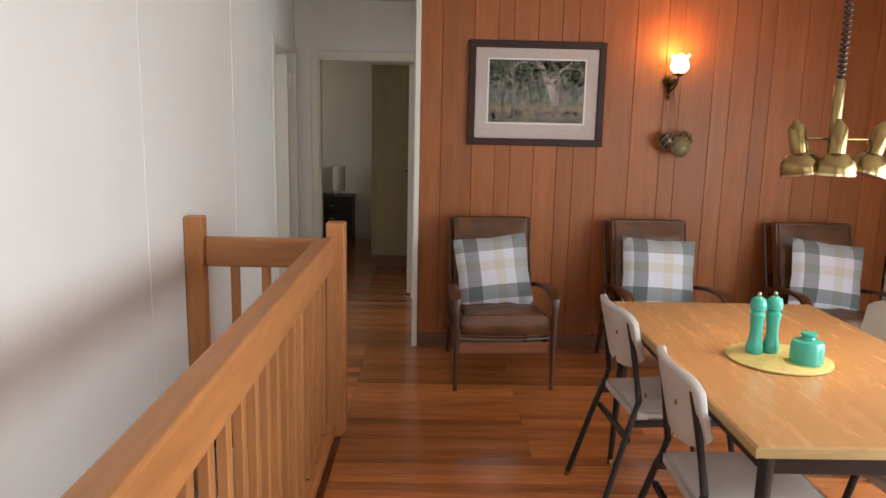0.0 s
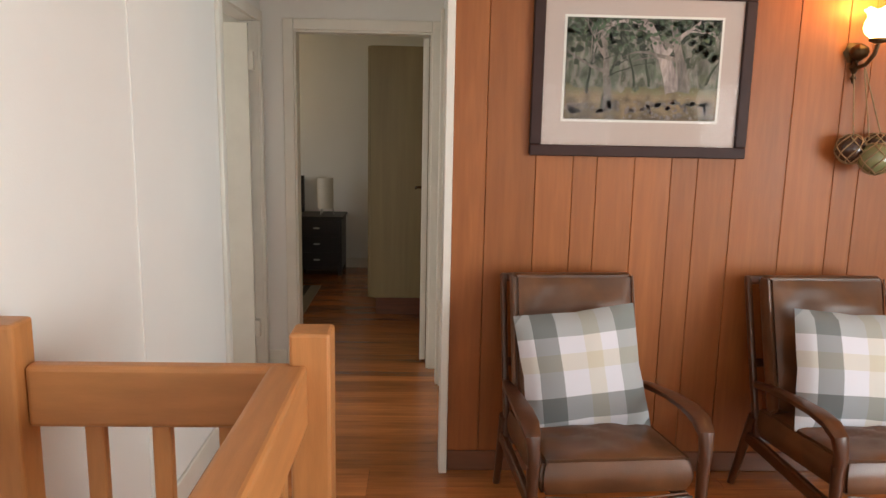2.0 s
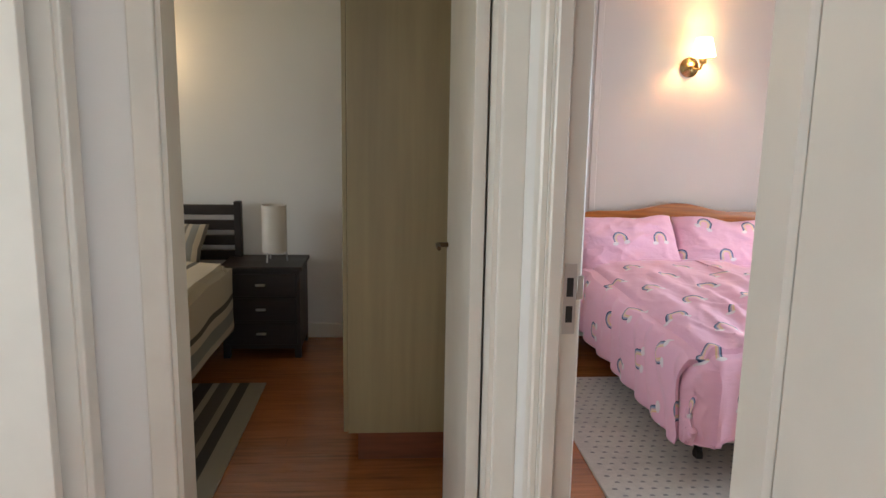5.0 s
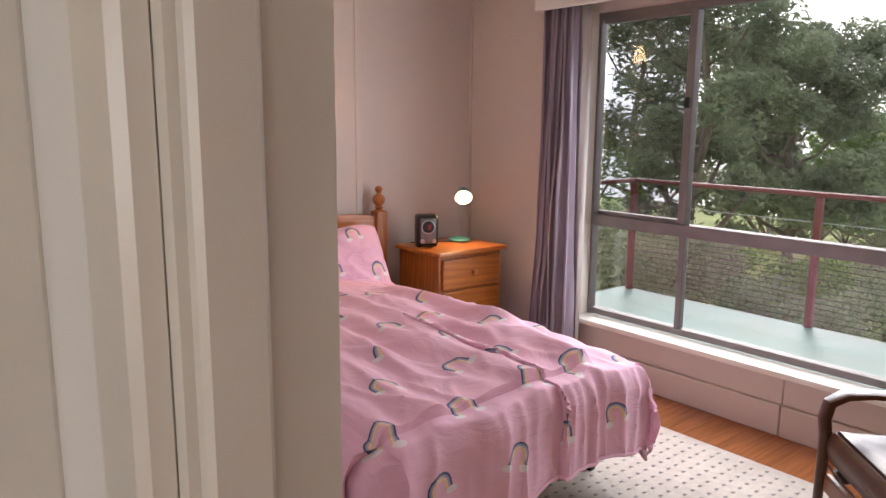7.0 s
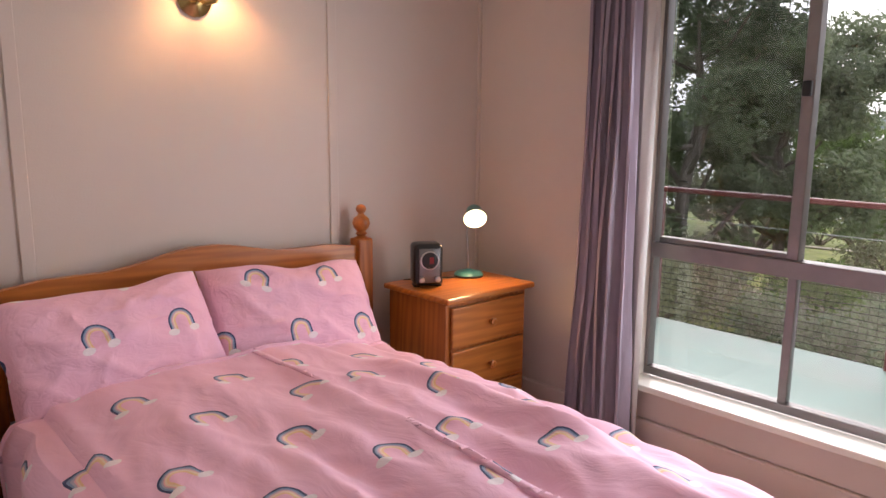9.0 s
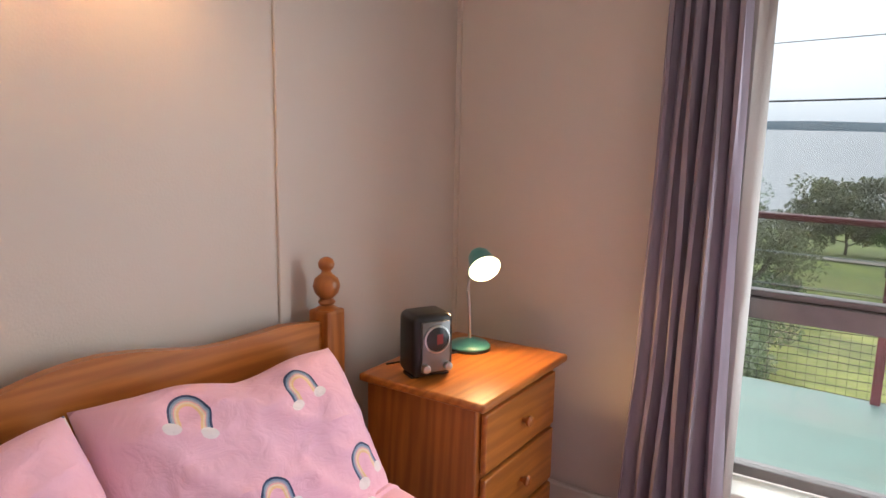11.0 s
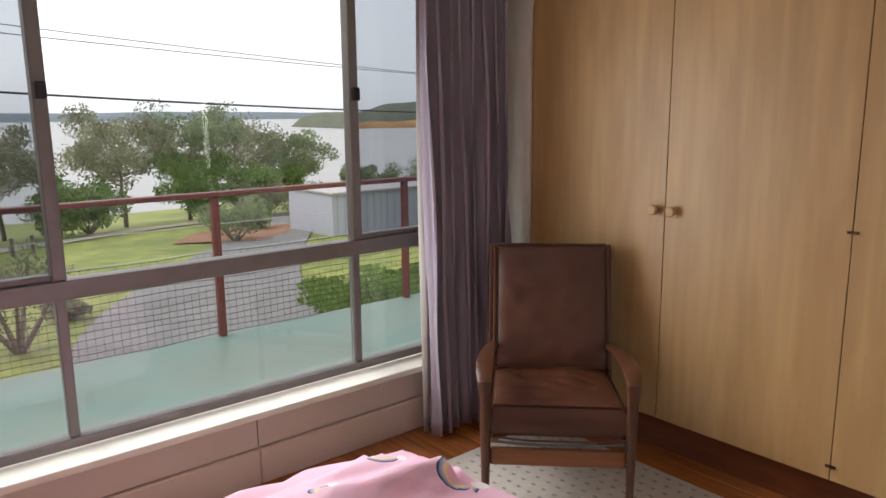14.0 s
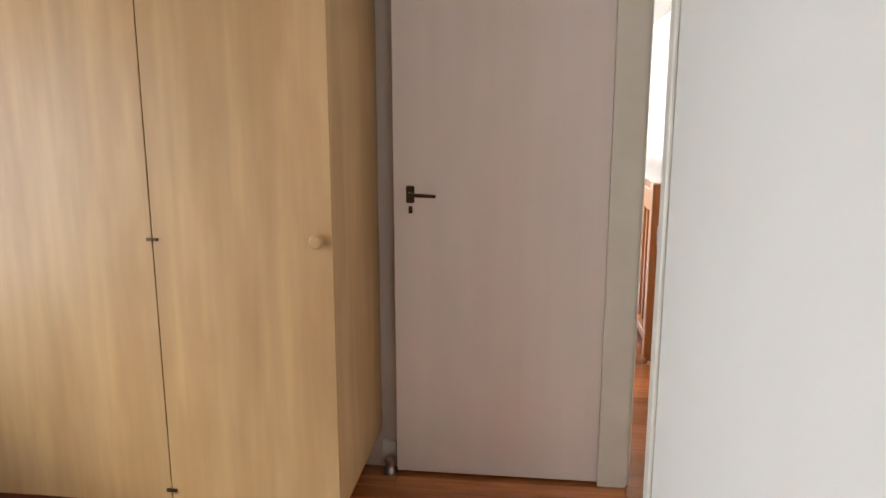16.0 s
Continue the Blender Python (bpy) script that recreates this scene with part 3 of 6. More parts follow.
# skirtings
for r in ((WX, WX + 0.016, 4.16, 5.83, 0, 0.11), (WX, WX + 0.016, 6.724, 6.75, 0, 0.11), (WX + 0.016, -0.915, 6.734, 6.75, 0, 0.11), (0.1, EX - 0.02, NY - 0.018, NY, 0, 0.12), (0.915, 0.976, 5.545, 5.56, 0, 0.12), (-3.5, -0.55, NY - 0.018, NY, 0, 0.1), (0.065, 0.079, 6.53, NY - 0.02, 0, 0.12)):
    setting("baseboard", boxes(r, bevel=0.004), TRIM, "white painted skirting board", "skirting")
setting("baseboard", boxes((EX - 0.03, EX, 6.3, 7.62, 0, 0.15), (EX - 0.03, EX, 7.624, NY - 0.02, 0, 0.15), bevel=0.005), BEDWALL, "deep pale skirting boards below the window", "skirting")
setting("trim", boxes((EX - 0.012, EX, 6.3, 7.62, 0.153, 0.29), (EX - 0.012, EX, 7.624, WY1 + 0.1, 0.153, 0.29), bevel=0.003), BEDWALL, "flat pale panels below the window sill", "trim")


def architrave(name, x0, x1, y0, y1, h, axis, face, label):
    """Three boards round a door opening, on the wall face."""
    w, t = 0.062, 0.02
    holder = thing(name, label, "door frame", kind="structure")
    for a0, a1, z0, z1 in ((None, 0, 0, h + w), (None, 1, 0, h + w), (None, 2, h, h + w)):
        lo, hi = (y0, y1) if axis == "x" else (x0, x1)
        if a1 == 0:
            s = (lo - w, lo)
        elif a1 == 1:
            s = (hi, hi + w)
        else:
            s = (lo + 0.0005, hi - 0.0005)
        d = sorted((face, face + t * (1 if axis == "x" and face > 0.05 or axis == "x" and face < -0.5 else -1)))
        r = (d[0], d[1], s[0], s[1], z0, z1) if axis == "x" else (s[0], s[1], d[0], d[1], z0, z1)
        part("architrave", boxes(r, bevel=0.005, seg=2), TRIM, holder, smooth=False)
    return holder


d1 = architrave("door_frame_1", -0.85, -0.06, 0, 0, 2.0, "y", 6.75, "glossy cream timber frame of the second bedroom doorway")
part("jamb", boxes((-0.85, -0.838, 6.745, 6.855, 0, 2.0)), TRIM, d1, smooth=False)
part("jamb", boxes((-0.072, -0.06, 6.745, 6.855, 0, 2.0)), TRIM, d1, smooth=False)
part("head_jamb", boxes((-0.838, -0.072, 6.745, 6.855, 1.988, 2.0)), TRIM, d1, smooth=False)
d2 = architrave("door_frame_2", 0, 0, 5.90, 6.66, 2.03, "x", WX, "white timber frame of the hall side doorway")
part("jamb", boxes((WX - 0.105, WX + 0.005, 5.90, 5.912, 0, 2.03)), TRIM, d2, smooth=False)
part("jamb", boxes((WX - 0.105, WX + 0.005, 6.648, 6.66, 0, 2.03)), TRIM, d2, smooth=False)
d3 = thing("door_frame_3", "cream timber frame of the pink bedroom doorway", "door frame", kind="structure")
part("architrave", boxes((0.065, 0.077, 6.46, 6.522, 0, 2.09), bevel=0.004), TRIM, d3, smooth=False)
part("head_architrave", boxes((0.1, 0.115, 5.60, 6.46, 2.03, 2.09), bevel=0.004), TRIM, d3, smooth=False)
for y, xe in ((5.60, 0.104), (6.448, 0.069)):
    part("jamb", boxes((-0.004, xe, y, y + 0.012, 0, 2.03)), TRIM, d3, smooth=False)
part("door_stop", boxes((0.0, 0.03, 6.435, 6.448, 0, 2.03), bevel=0.003), TRIM, d3, smooth=False)
part("architrave", boxes((-0.02, 0, 6.46, 6.522, 0, 2.09), bevel=0.005), TRIM, d3, smooth=False)
part("architrave", boxes((-0.02, 0, 5.54, 5.60, 0, 2.09), bevel=0.005), TRIM, d3, smooth=False)
sp = part("strike_plate", boxes((0.036, 0.062, 6.4465, 6.448, 1.05, 1.20)), STEEL, d3, "steel strike plate")
part("latch_hole", boxes((0.042, 0.056, 6.446, 6.4468, 1.13, 1.17)), BLACK, sp)
part("bolt_hole", boxes((0.042, 0.056, 6.446, 6.4468, 1.075, 1.11)), BLACK, sp)
part("lip", boxes((0.062, 0.076, 6.442, 6.446, 1.125, 1.175), bevel=0.001), STEEL, sp)
setting("trim", boxes((-0.022, 0.012, 5.385, 5.53, 0, CH), bevel=0.004), TRIM, "white corner post where panelling meets the hall", "trim")

# ---- doors ----
door = thing("door_1", "pale pink-white flush door, open against the wall", "door", pose(0.10, 5.60, 0.012), kind="structure")
part("leaf", boxes((0.004, 0.806, -0.036, 0, 0, 2.0), bevel=0.002), DOORP, door, smooth=False)
hp = part("handle_plate", boxes((0.725, 0.757, 0.0, 0.006, 1.10, 1.165), bevel=0.003), BRONZE, door, "bronze handle plate")
bm = rod(bmesh.new(), (0.741, 0.0, 1.135), (0.741, 0.045, 1.135), 0.008)
rod(bm, (0.745, 0.043, 1.135), (0.64, 0.040, 1.130), 0.008, 0.006)
part("lever", bm, BRONZE, hp)
part("keyhole", boxes((0.733, 0.748, 0, 0.004, 1.06, 1.088), bevel=0.002), BRONZE, door)
for z in (0.25, 1.75):
    part("hinge", rod(bmesh.new(), (0.0, 0.004, z), (0.0, 0.004, z + 0.09), 0.006), STEEL, door)
stop = thing("door_stop", "small grey door stop on the floor beside the skirting", "door stop", pose(0.935, 5.60, 0))
part("base", lathe(bmesh.new(), [(0.024, 0), (0.024, 0.012), (0.018, 0.02), (0.015, 0.04), (0.02, 0.05), (0.02, 0.065), (0.012, 0.07)]), STEEL, stop)
door = thing("door_2", "white flush door, standing open into the side room", "door", pose(WX - 0.03, 6.585, 0.012), kind="structure")
part("leaf", boxes((-0.73, -0.004, -0.0, 0.036, 0, 2.0), bevel=0.002), TRIM, door, smooth=False)
for z in (0.22, 1.75):
    part("hinge", boxes((-0.006, 0.020, 0.012, 0.058, z, z + 0.1)), TRIM, door, smooth=False)
door = thing("door_3", "cream flush door, open flat along the wall", "door", pose(-0.075, 6.86, 0.012), kind="structure")
part("leaf", boxes((-0.036, 0, 0.01, 0.79, 0, 1.97), bevel=0.002), TRIM, door, smooth=False)
bm = rod(bmesh.new(), (-0.036, 0.73, 1.03), (-0.075, 0.73, 1.03), 0.009)
rod(bm, (-0.075, 0.735, 1.03), (-0.075, 0.65, 1.03), 0.008)
part("door_handle", bm, BRONZE, door)

# ---- bedroom window ----
win = thing("window_1", "wide aluminium window with sliding upper panes and fixed lower panes", "window", kind="structure")
fx0, fx1 = 3.245, 3.30
M1, M2, TZ = 8.26, 7.07, 0.905
for r in ((fx0, fx1, WY0, WY1, WZ0, WZ0 + 0.035), (fx0, fx1, WY0, WY1, WZ1 - 0.04, WZ1), (fx0, fx1, WY0, WY0 + 0.035, WZ0 + 0.035, WZ1 - 0.04), (fx0, fx1, WY1 - 0.035, WY1, WZ0 + 0.035, WZ1 - 0.04), (fx0 - 0.02, fx1, WY0 + 0.035, WY1 - 0.035, TZ - 0.04, TZ + 0.025)):
    part("window_frame", boxes(r, bevel=0.003), ALU, win, smooth=False)
for y in (M1, M2):
    part("mullion", boxes((fx0 + 0.01, fx1 - 0.005, y - 0.017, y + 0.017, WZ0 + 0.035, TZ - 0.04), bevel=0.003), ALU, win, smooth=False)
    st = part("sliding_stile", boxes((fx0 - 0.012, fx1 - 0.01, y - 0.022, y + 0.022, TZ + 0.025, WZ1 - 0.04), bevel=0.004), ALU, win, smooth=False)
    part("catch", boxes((fx0 - 0.035, fx0 - 0.012, y - 0.018, y + 0.014, 1.53, 1.585), bevel=0.004), BLACK, st, "black window catch")
for a, c in ((WY0 + 0.035, M2), (M2, M1), (M1, WY1 - 0.035)):
    side = a != M2
    for z0, z1 in ((WZ0 + 0.035, TZ - 0.04), (TZ + 0.025, WZ1 - 0.04)):
        g = part("pane", boxes((fx0 + 0.026, fx0 + 0.029, a + 0.02, c - 0.02, z0, z1)), GLASS, win, smooth=False)
        g.visible_shadow = False
    if side:
        for z in (TZ + 0.025, WZ1 - 0.062):
            part("sash_rail", boxes((fx0, fx1 - 0.01, a + 0.023, c - 0.023, z, z + 0.022), bevel=0.003), ALU, win, smooth=False)
        s = part("fly_screen", boxes((fx0 + 0.045, fx0 + 0.046, a + 0.02, c - 0.02, TZ + 0.03, WZ1 - 0.045)), SCREEN, win, "fine grey insect screen", smooth=False)
        s.visible_shadow = False
part("window_sill", boxes((EX - 0.075, fx0, WY0 - 0.06, WY1 + 0.06, WZ0 - 0.032, WZ0 - 0.003), bevel=0.005, seg=2), TRIM, win, "white painted sill", smooth=False)
for y in (WY0 - 0.001, WY1 - 0.019):
    part("reveal", boxes((EX + 0.002, fx0, y, y + 0.02, WZ0, WZ1)), TRIM, win, smooth=False)
part("architrave", boxes((EX - 0.018, EX, WY1, WY1 + 0.06, WZ0, WZ1), bevel=0.004), TRIM, win, smooth=False)
part("architrave", boxes((EX - 0.018, EX, WY0 - 0.06, WY0, WZ0, WZ1), bevel=0.004), TRIM, win, smooth=False)
pel = thing("curtain_pelmet", "white boxed pelmet above the bedroom window", "pelmet", kind="structure")
part("front_board", boxes((2.935, 2.953, 6.23, 9.07, 2.06, 2.26), bevel=0.003), TRIM, pel, smooth=False)
part("end_board", boxes((2.953, EX, 9.052, 9.07, 2.06, 2.26)), TRIM, pel, smooth=False)
part("top_board", boxes((2.953, EX, 6.23, 9.052, 2.242, 2.26)), TRIM, pel, smooth=False)
for nm, ya, yb, z0, z1, x in (("window_2", -0.1, 3.3, 0.55, 2.1, 3.25),):
    w2 = thing(nm, "wide living room window with aluminium frame", "window", kind="structure")
    for r in ((x - 0.03, x + 0.03, ya, yb, z0, z0 + 0.04), (x - 0.03, x + 0.03, ya, yb, z1 - 0.04, z1), (x - 0.03, x + 0.03, ya, ya + 0.04, z0 + 0.04, z1 - 0.04), (x - 0.03, x + 0.03, yb - 0.04, yb, z0 + 0.04, z1 - 0.04), (x - 0.02, x + 0.02, 1.58, 1.62, z0 + 0.04, z1 - 0.04)):
        part("window_frame", boxes(r, bevel=0.003), ALU, w2, smooth=False)
w3 = thing("window_3", "wide south window with aluminium frame", "window", kind="structure")
for r in ((-0.2, 3.0, -3.18, -3.12, 0.6, 0.64), (-0.2, 3.0, -3.18, -3.12, 2.11, 2.15), (-0.2, -0.16, -3.18, -3.12, 0.64, 2.11), (2.96, 3.0, -3.18, -3.12, 0.64, 2.11), (1.38, 1.42, -3.17, -3.13, 0.64, 2.11)):
    part("window_frame", boxes(r, bevel=0.003), ALU, w3, smooth=False)


# ---- curtains ----
def curtain(y0t, y1t, y0b, y1b, folds, label, seed, lining):
    c = thing("curtain", label, "curtain", group="bedroom curtains")
    bm = bmesh.new()
    nu, nv = folds * 10, 26
    g = []
    for j in range(nv + 1):
        f = j / nv
        z = 2.12 - f * 2.10
        row = []
        for i in range(nu + 1):
            s = i / nu
            ph = s * folds * 2 * math.pi + 2.6 * noise.noise((s * 3.1, seed, 0.2)) + 1.0 * noise.noise((s * 5, seed, f * 2.2))
            amp = 0.036 + 0.034 * noise.noise((s * 6, seed + 3, f * 1.5))
            ya, yb = y0t + (y0b - y0t) * f ** 1.3, y1t + (y1b - y1t) * f ** 1.3
            row.append(bm.verts.new((3.035 + amp * math.sin(ph) - 0.02 * f + 0.012 * noise.noise((s * 9, f * 5, seed)), ya + (yb - ya) * s + 0.010 * math.sin(2 * ph), z)))
        g.append(row)
    for j in range(nv):
        for i in range(nu):
            bm.faces.new((g[j][i], g[j][i + 1], g[j + 1][i + 1], g[j + 1][i]))
    ob = part("drape", bm, CURTAIN, c)
    md = ob.modifiers.new("thick", "SOLIDIFY")
    md.thickness = 0.004
    ob.data.shade_smooth()
    bm = bmesh.new()
    ly = y1b if lining > 0 else y0b
    ly = y0b if lining > 0 else y1b
    gg = [[bm.verts.new((3.075 + 0.012 * math.sin(k * 1.7 + j * 0.2), ly - lining * 0.012 + lining * k * 0.022, 2.1 - j * 0.104)) for k in range(5)] for j in range(21)]
    for j in range(20):
        for k in range(4):
            bm.faces.new((gg[j][k], gg[j][k + 1], gg[j + 1][k + 1], gg[j + 1][k]))
    lo = part("lining", bm, LINING, c, "pale lining edge")
    lo.modifiers.new("thick", "SOLIDIFY").thickness = 0.003
    lo.data.shade_smooth()
    return c


curtain(8.84, 9.04, 8.79, 9.12, 6, "mauve-grey curtain drawn back beside the bedside table", 1.3, 1)
curtain(6.36, 6.88, 6.34, 6.84, 8, "mauve-grey curtain drawn back beside the wardrobe", 5.1, -1)

# ---- wardrobe ----
wd = thing("wardrobe", "built-in limed timber veneer wardrobe with three doors", "wardrobe", kind="structure")
FY = 6.21
part("side_panel", boxes((0.976, 0.994, 5.55, FY - 0.02, 0.17, CH - 0.02)), WARD, wd, smooth=False)
part("body", boxes((0.996, 3.0, 5.55, FY - 0.022, 0.17, CH - 0.02)), PLINTH, wd, smooth=False)
for a, c, kx in ((0.976, 1.545, 1.018), (1.548, 2.262, 2.222), (2.265, 3.01, 2.305)):
    d = part("door", boxes((a, c, FY - 0.02, FY, 0.172, 2.03), bevel=0.0015), WARD, wd, smooth=False)
    m = Matrix.Translation((kx, FY, 1.075)) @ Matrix.Rotation(radians(-90), 4, "X")
    part("knob", lathe(bmesh.new(), [(0.010, 0), (0.010, 0.012), (0.021, 0.02), (0.023, 0.028), (0.017, 0.036), (0.006, 0.038)], m=m, n=16), WARD, d, "round timber knob")
for z in (1.067, 0.225):
    part("catch", boxes((1.528, 1.562, FY, FY + 0.008, z - 0.004, z + 0.005)), BRONZE, wd)
part("plinth", boxes((1.05, 3.1, 5.56, FY - 0.085, 0, 0.168)), PLINTH, wd, "red-brown timber plinth", smooth=False)
part("top_rail", boxes((0.976, 3.01, FY - 0.02, FY, 2.034, CH - 0.01)), WARD, wd, smooth=False)
part("surround", boxes((3.012, EX, FY + 0.001, FY + 0.02, 0, CH)), TRIM, wd, "white surround with rounded corner", smooth=False)
part("surround_head", boxes((0.99, 3.012, FY + 0.001, FY + 0.02, 2.04, CH)), TRIM, wd, smooth=False)
bm = bmesh.new()
for y in (FY + 0.001, FY + 0.02):
    corner = bm.verts.new((3.012, y, 2.04))
    arc = [bm.verts.new((3.012 - 0.09 + 0.09 * math.cos(radians(q * 15)), y, 1.95 + 0.09 * math.sin(radians(q * 15)))) for q in range(7)]
    for a, c in zip(arc, arc[1:]):
        bm.faces.new((corner, a, c))
part("corner_fillet", bm, TRIM, wd, smooth=False)


# ---- armchairs ----
def sweep(bm, pts, wide, thick, n=12):
    """A flat rounded timber bar along pts, its width lying level."""
    rings = []
    for i, p in enumerate(pts):
        d = (Vector(pts[min(i + 1, len(pts) - 1)]) - Vector(pts[max(i - 1, 0)])).normalized()
        side = Vector((1, 0, 0))
        side = (side - d * side.dot(d)).normalized()
        up = d.cross(side)
        ring = []
        for k in range(n):
            c, q = math.cos(2 * math.pi * k / n), math.sin(2 * math.pi * k / n)
            ring.append(bm.verts.new(Vector(p) + side * wide[i] * math.copysign(abs(c) ** 0.6, c) + up * thick[i] * math.copysign(abs(q) ** 0.6, q)))
        rings.append(ring)
    for a, c in zip(rings, rings[1:]):
        for k in range(n):
            bm.faces.new((a[k], a[(k + 1) % n], c[(k + 1) % n], c[k]))
    bm.faces.new(rings[0])
    bm.faces.new(list(reversed(rings[-1])))
    return bm


def armchair(label, m, leather, group, w=0.28):
    """Low timber lounge chair: slanted back cushion, box seat cushion, curved arms, tapered legs. Faces -y."""
    c = thing("armchair", label, "armchair", m, group)
    for s in (-1, 1):
        part("front_leg", rod(bmesh.new(), (s * w, -0.385, 0), (s * w, -0.376, 0.43), 0.012, 0.021, 12), WALNUT, c)
        part("rear_leg", rod(bmesh.new(), (s * (w - 0.02), 0.34, 0), (s * (w - 0.02), 0.20, 0.36), 0.014, 0.022, 12), WALNUT, c)
        pts = [(s * w, -0.375, 0.40), (s * w, -0.385, 0.47), (s * (w + 0.003), -0.372, 0.525), (s * (w + 0.005), -0.325, 0.553), (s * (w + 0.006), -0.24, 0.560), (s * (w + 0.002), -0.10, 0.548), (s * (w - 0.010), 0.06, 0.522), (s * (w - 0.022), 0.2, 0.49)]
        bm = sweep(bmesh.new(), pts, (0.017, 0.019, 0.026, 0.033, 0.034, 0.029, 0.022, 0.016), (0.020, 0.020, 0.018, 0.014, 0.012, 0.012, 0.013, 0.014))
        part("arm", bm, WALNUT, c)
        bm = boxes((s * 0.255 - 0.012, s * 0.255 + 0.012, 0, 0.03, 0.0, 0.672), bevel=0.008, seg=2)
        bmesh.ops.transform(bm, matrix=pose(0, 0.155, 0.26, -17), verts=bm.verts)
        part("back_post", bm, WALNUT, c)
        part("side_rail", boxes((s * 0.262 - 0.013, s * 0.262 + 0.013, -0.33, 0.24, 0.235, 0.285), bevel=0.005), WALNUT, c, smooth=False)
    part("front_rail", boxes((-w + 0.016, w - 0.016, -0.375, -0.352, 0.215, 0.28), bevel=0.005), CHAIRRAIL, c, "timber front rail, reflected light in its colour", smooth=False)
    part("webbing", tube(bmesh.new(), [(u * (w - 0.02), -0.36, 0.302 - 0.012 * (1 - u * u)) for u in (-1, -0.6, -0.2, 0.2, 0.6, 1)], 0.005), PEWTER, c)
    part("rear_rail", boxes((-0.25, 0.25, 0.2, 0.222, 0.235, 0.29), bevel=0.005), WALNUT, c, smooth=False)
    for z in (0.3, 0.64):
        bm = boxes((-0.243, 0.243, 0.028, 0.048, z, z + 0.035), bevel=0.004)
        bmesh.ops.transform(bm, matrix=pose(0, 0.155, 0.26, -17), verts=bm.verts)
        part("back_slat", bm, WALNUT, c, smooth=False)

    def pad(w2, d2, h2, crown, n=12):
        bm = boxes((-w2, w2, -d2, d2, 0, h2))
        bmesh.ops.subdivide_edges(bm, edges=bm.edges, cuts=19, use_grid_fill=True)
        for v in bm.verts:
            u, q, z = v.co.x / w2, v.co.y / d2, v.co.z / h2
            k = max(0, 1 - abs(u) ** 4) * max(0, 1 - abs(q) ** 4)
            v.co.z += crown * k * (1 if z > 0.5 else -0.4) * 1.0 + 0.010 * noise.noise((u * 3 + w2, q * 3, crown * 50)) * k - 0.010 * max(0, 1 - 5 * abs(noise.noise((u * 1.6 + 2, q * 2.4 + w2 * 9, 4)))) * k
            rr = (1 - 0.055 * (1 - math.sin(math.pi * min(max(z, 0), 1))))
            v.co.x *= rr
            v.co.y *= rr
        bmesh.ops.bevel(bm, geom=[e for e in bm.edges if e.calc_face_angle(0) > 1.0], offset=0.011, segments=2, affect="EDGES")
        return bm

    bm = pad(0.255, 0.30, 0.115, 0.026)
    bmesh.ops.transform(bm, matrix=pose(0, -0.085, 0.300, -5), verts=bm.verts)
    seat = part("seat_cushion", bm, leather, c)
    part("piping", tube(bmesh.new(), [(-0.235, -0.375, 0.325), (-0.1, -0.385, 0.318), (0.1, -0.385, 0.318), (0.235, -0.375, 0.325)], 0.004), leather, seat)
    bm = pad(0.245, 0.272, 0.085, 0.022)
    bmesh.ops.transform(bm, matrix=pose(0, 0.243, 0.646, 73), verts=bm.verts)
    back = part("back_cushion", bm, leather, c)
    for sx in (-1, 1):
        bm = tube(bmesh.new(), [(sx * 0.238, q, 0.082 + 0.004 * (1 - (q / 0.27) ** 2)) for q in (-0.255, -0.15, 0, 0.15, 0.255)], 0.0035)
        bmesh.ops.transform(bm, matrix=pose(0, 0.243, 0.646, 73), verts=bm.verts)
        part("piping", bm, leather, back)
    return c


def scatter(label, m, w=0.44, group="check cushions"):
    c = thing("cushion", label, "cushion", m, group)
    part("cover", cushion(bmesh.new(), w, w, 0.15), PLAID, c)
    return c


for k, (x, turn, cx, tilt) in enumerate(((0.503, 4, -0.02, 7), (1.50, 2, 0.0, -3), (2.545, -2, 0.0, -7))):
    armchair("brown leather lounge chair with dark timber arms and a check cushion", pose(x, 4.99, 0, 0, 0, turn), LEATHER, "lounge chairs along the panelled wall")
    scatter("grey and white check cushion propped on a leather chair", pose(x + cx, 4.995, 0.608, 73, 0, 0) @ pose(0, 0, 0, 0, 0, tilt), 0.45)
ang = math.degrees(math.atan2(0.31, 0.52))
armchair("red-brown leather lounge chair with timber arms", pose(2.455, 6.665, 0, 0, 0, 180 + ang + 14), LEATHER2, "bedroom chair", 0.258)

# ---- dining table and chairs ----
tb = thing("dining_table", "laminate dining table with black steel frame", "table", pose(1.34, 3.03, 0))
bm = boxes((-0.44, 0.44, -0.72, 0.72, 0.722, 0.752), bevel=0.006, seg=2)
top = part("tabletop", bm, TABLEM, tb, smooth=False)
part("edge_band", boxes((-0.443, 0.443, -0.723, -0.7195, 0.724, 0.749)), TEDGE, top, smooth=False)
part("edge_band", boxes((-0.443, -0.4395, -0.719, 0.719, 0.724, 0.749)), TEDGE, top, smooth=False)
for r in ((-0.40, 0.40, -0.68, -0.65, 0.66, 0.72), (-0.40, 0.40, 0.65, 0.68, 0.66, 0.72), (-0.40, -0.37, -0.65, 0.65, 0.66, 0.72), (0.37, 0.40, -0.65, 0.65, 0.66, 0.72)):
    part("apron", boxes(r, bevel=0.004), BLACK, tb, smooth=False)
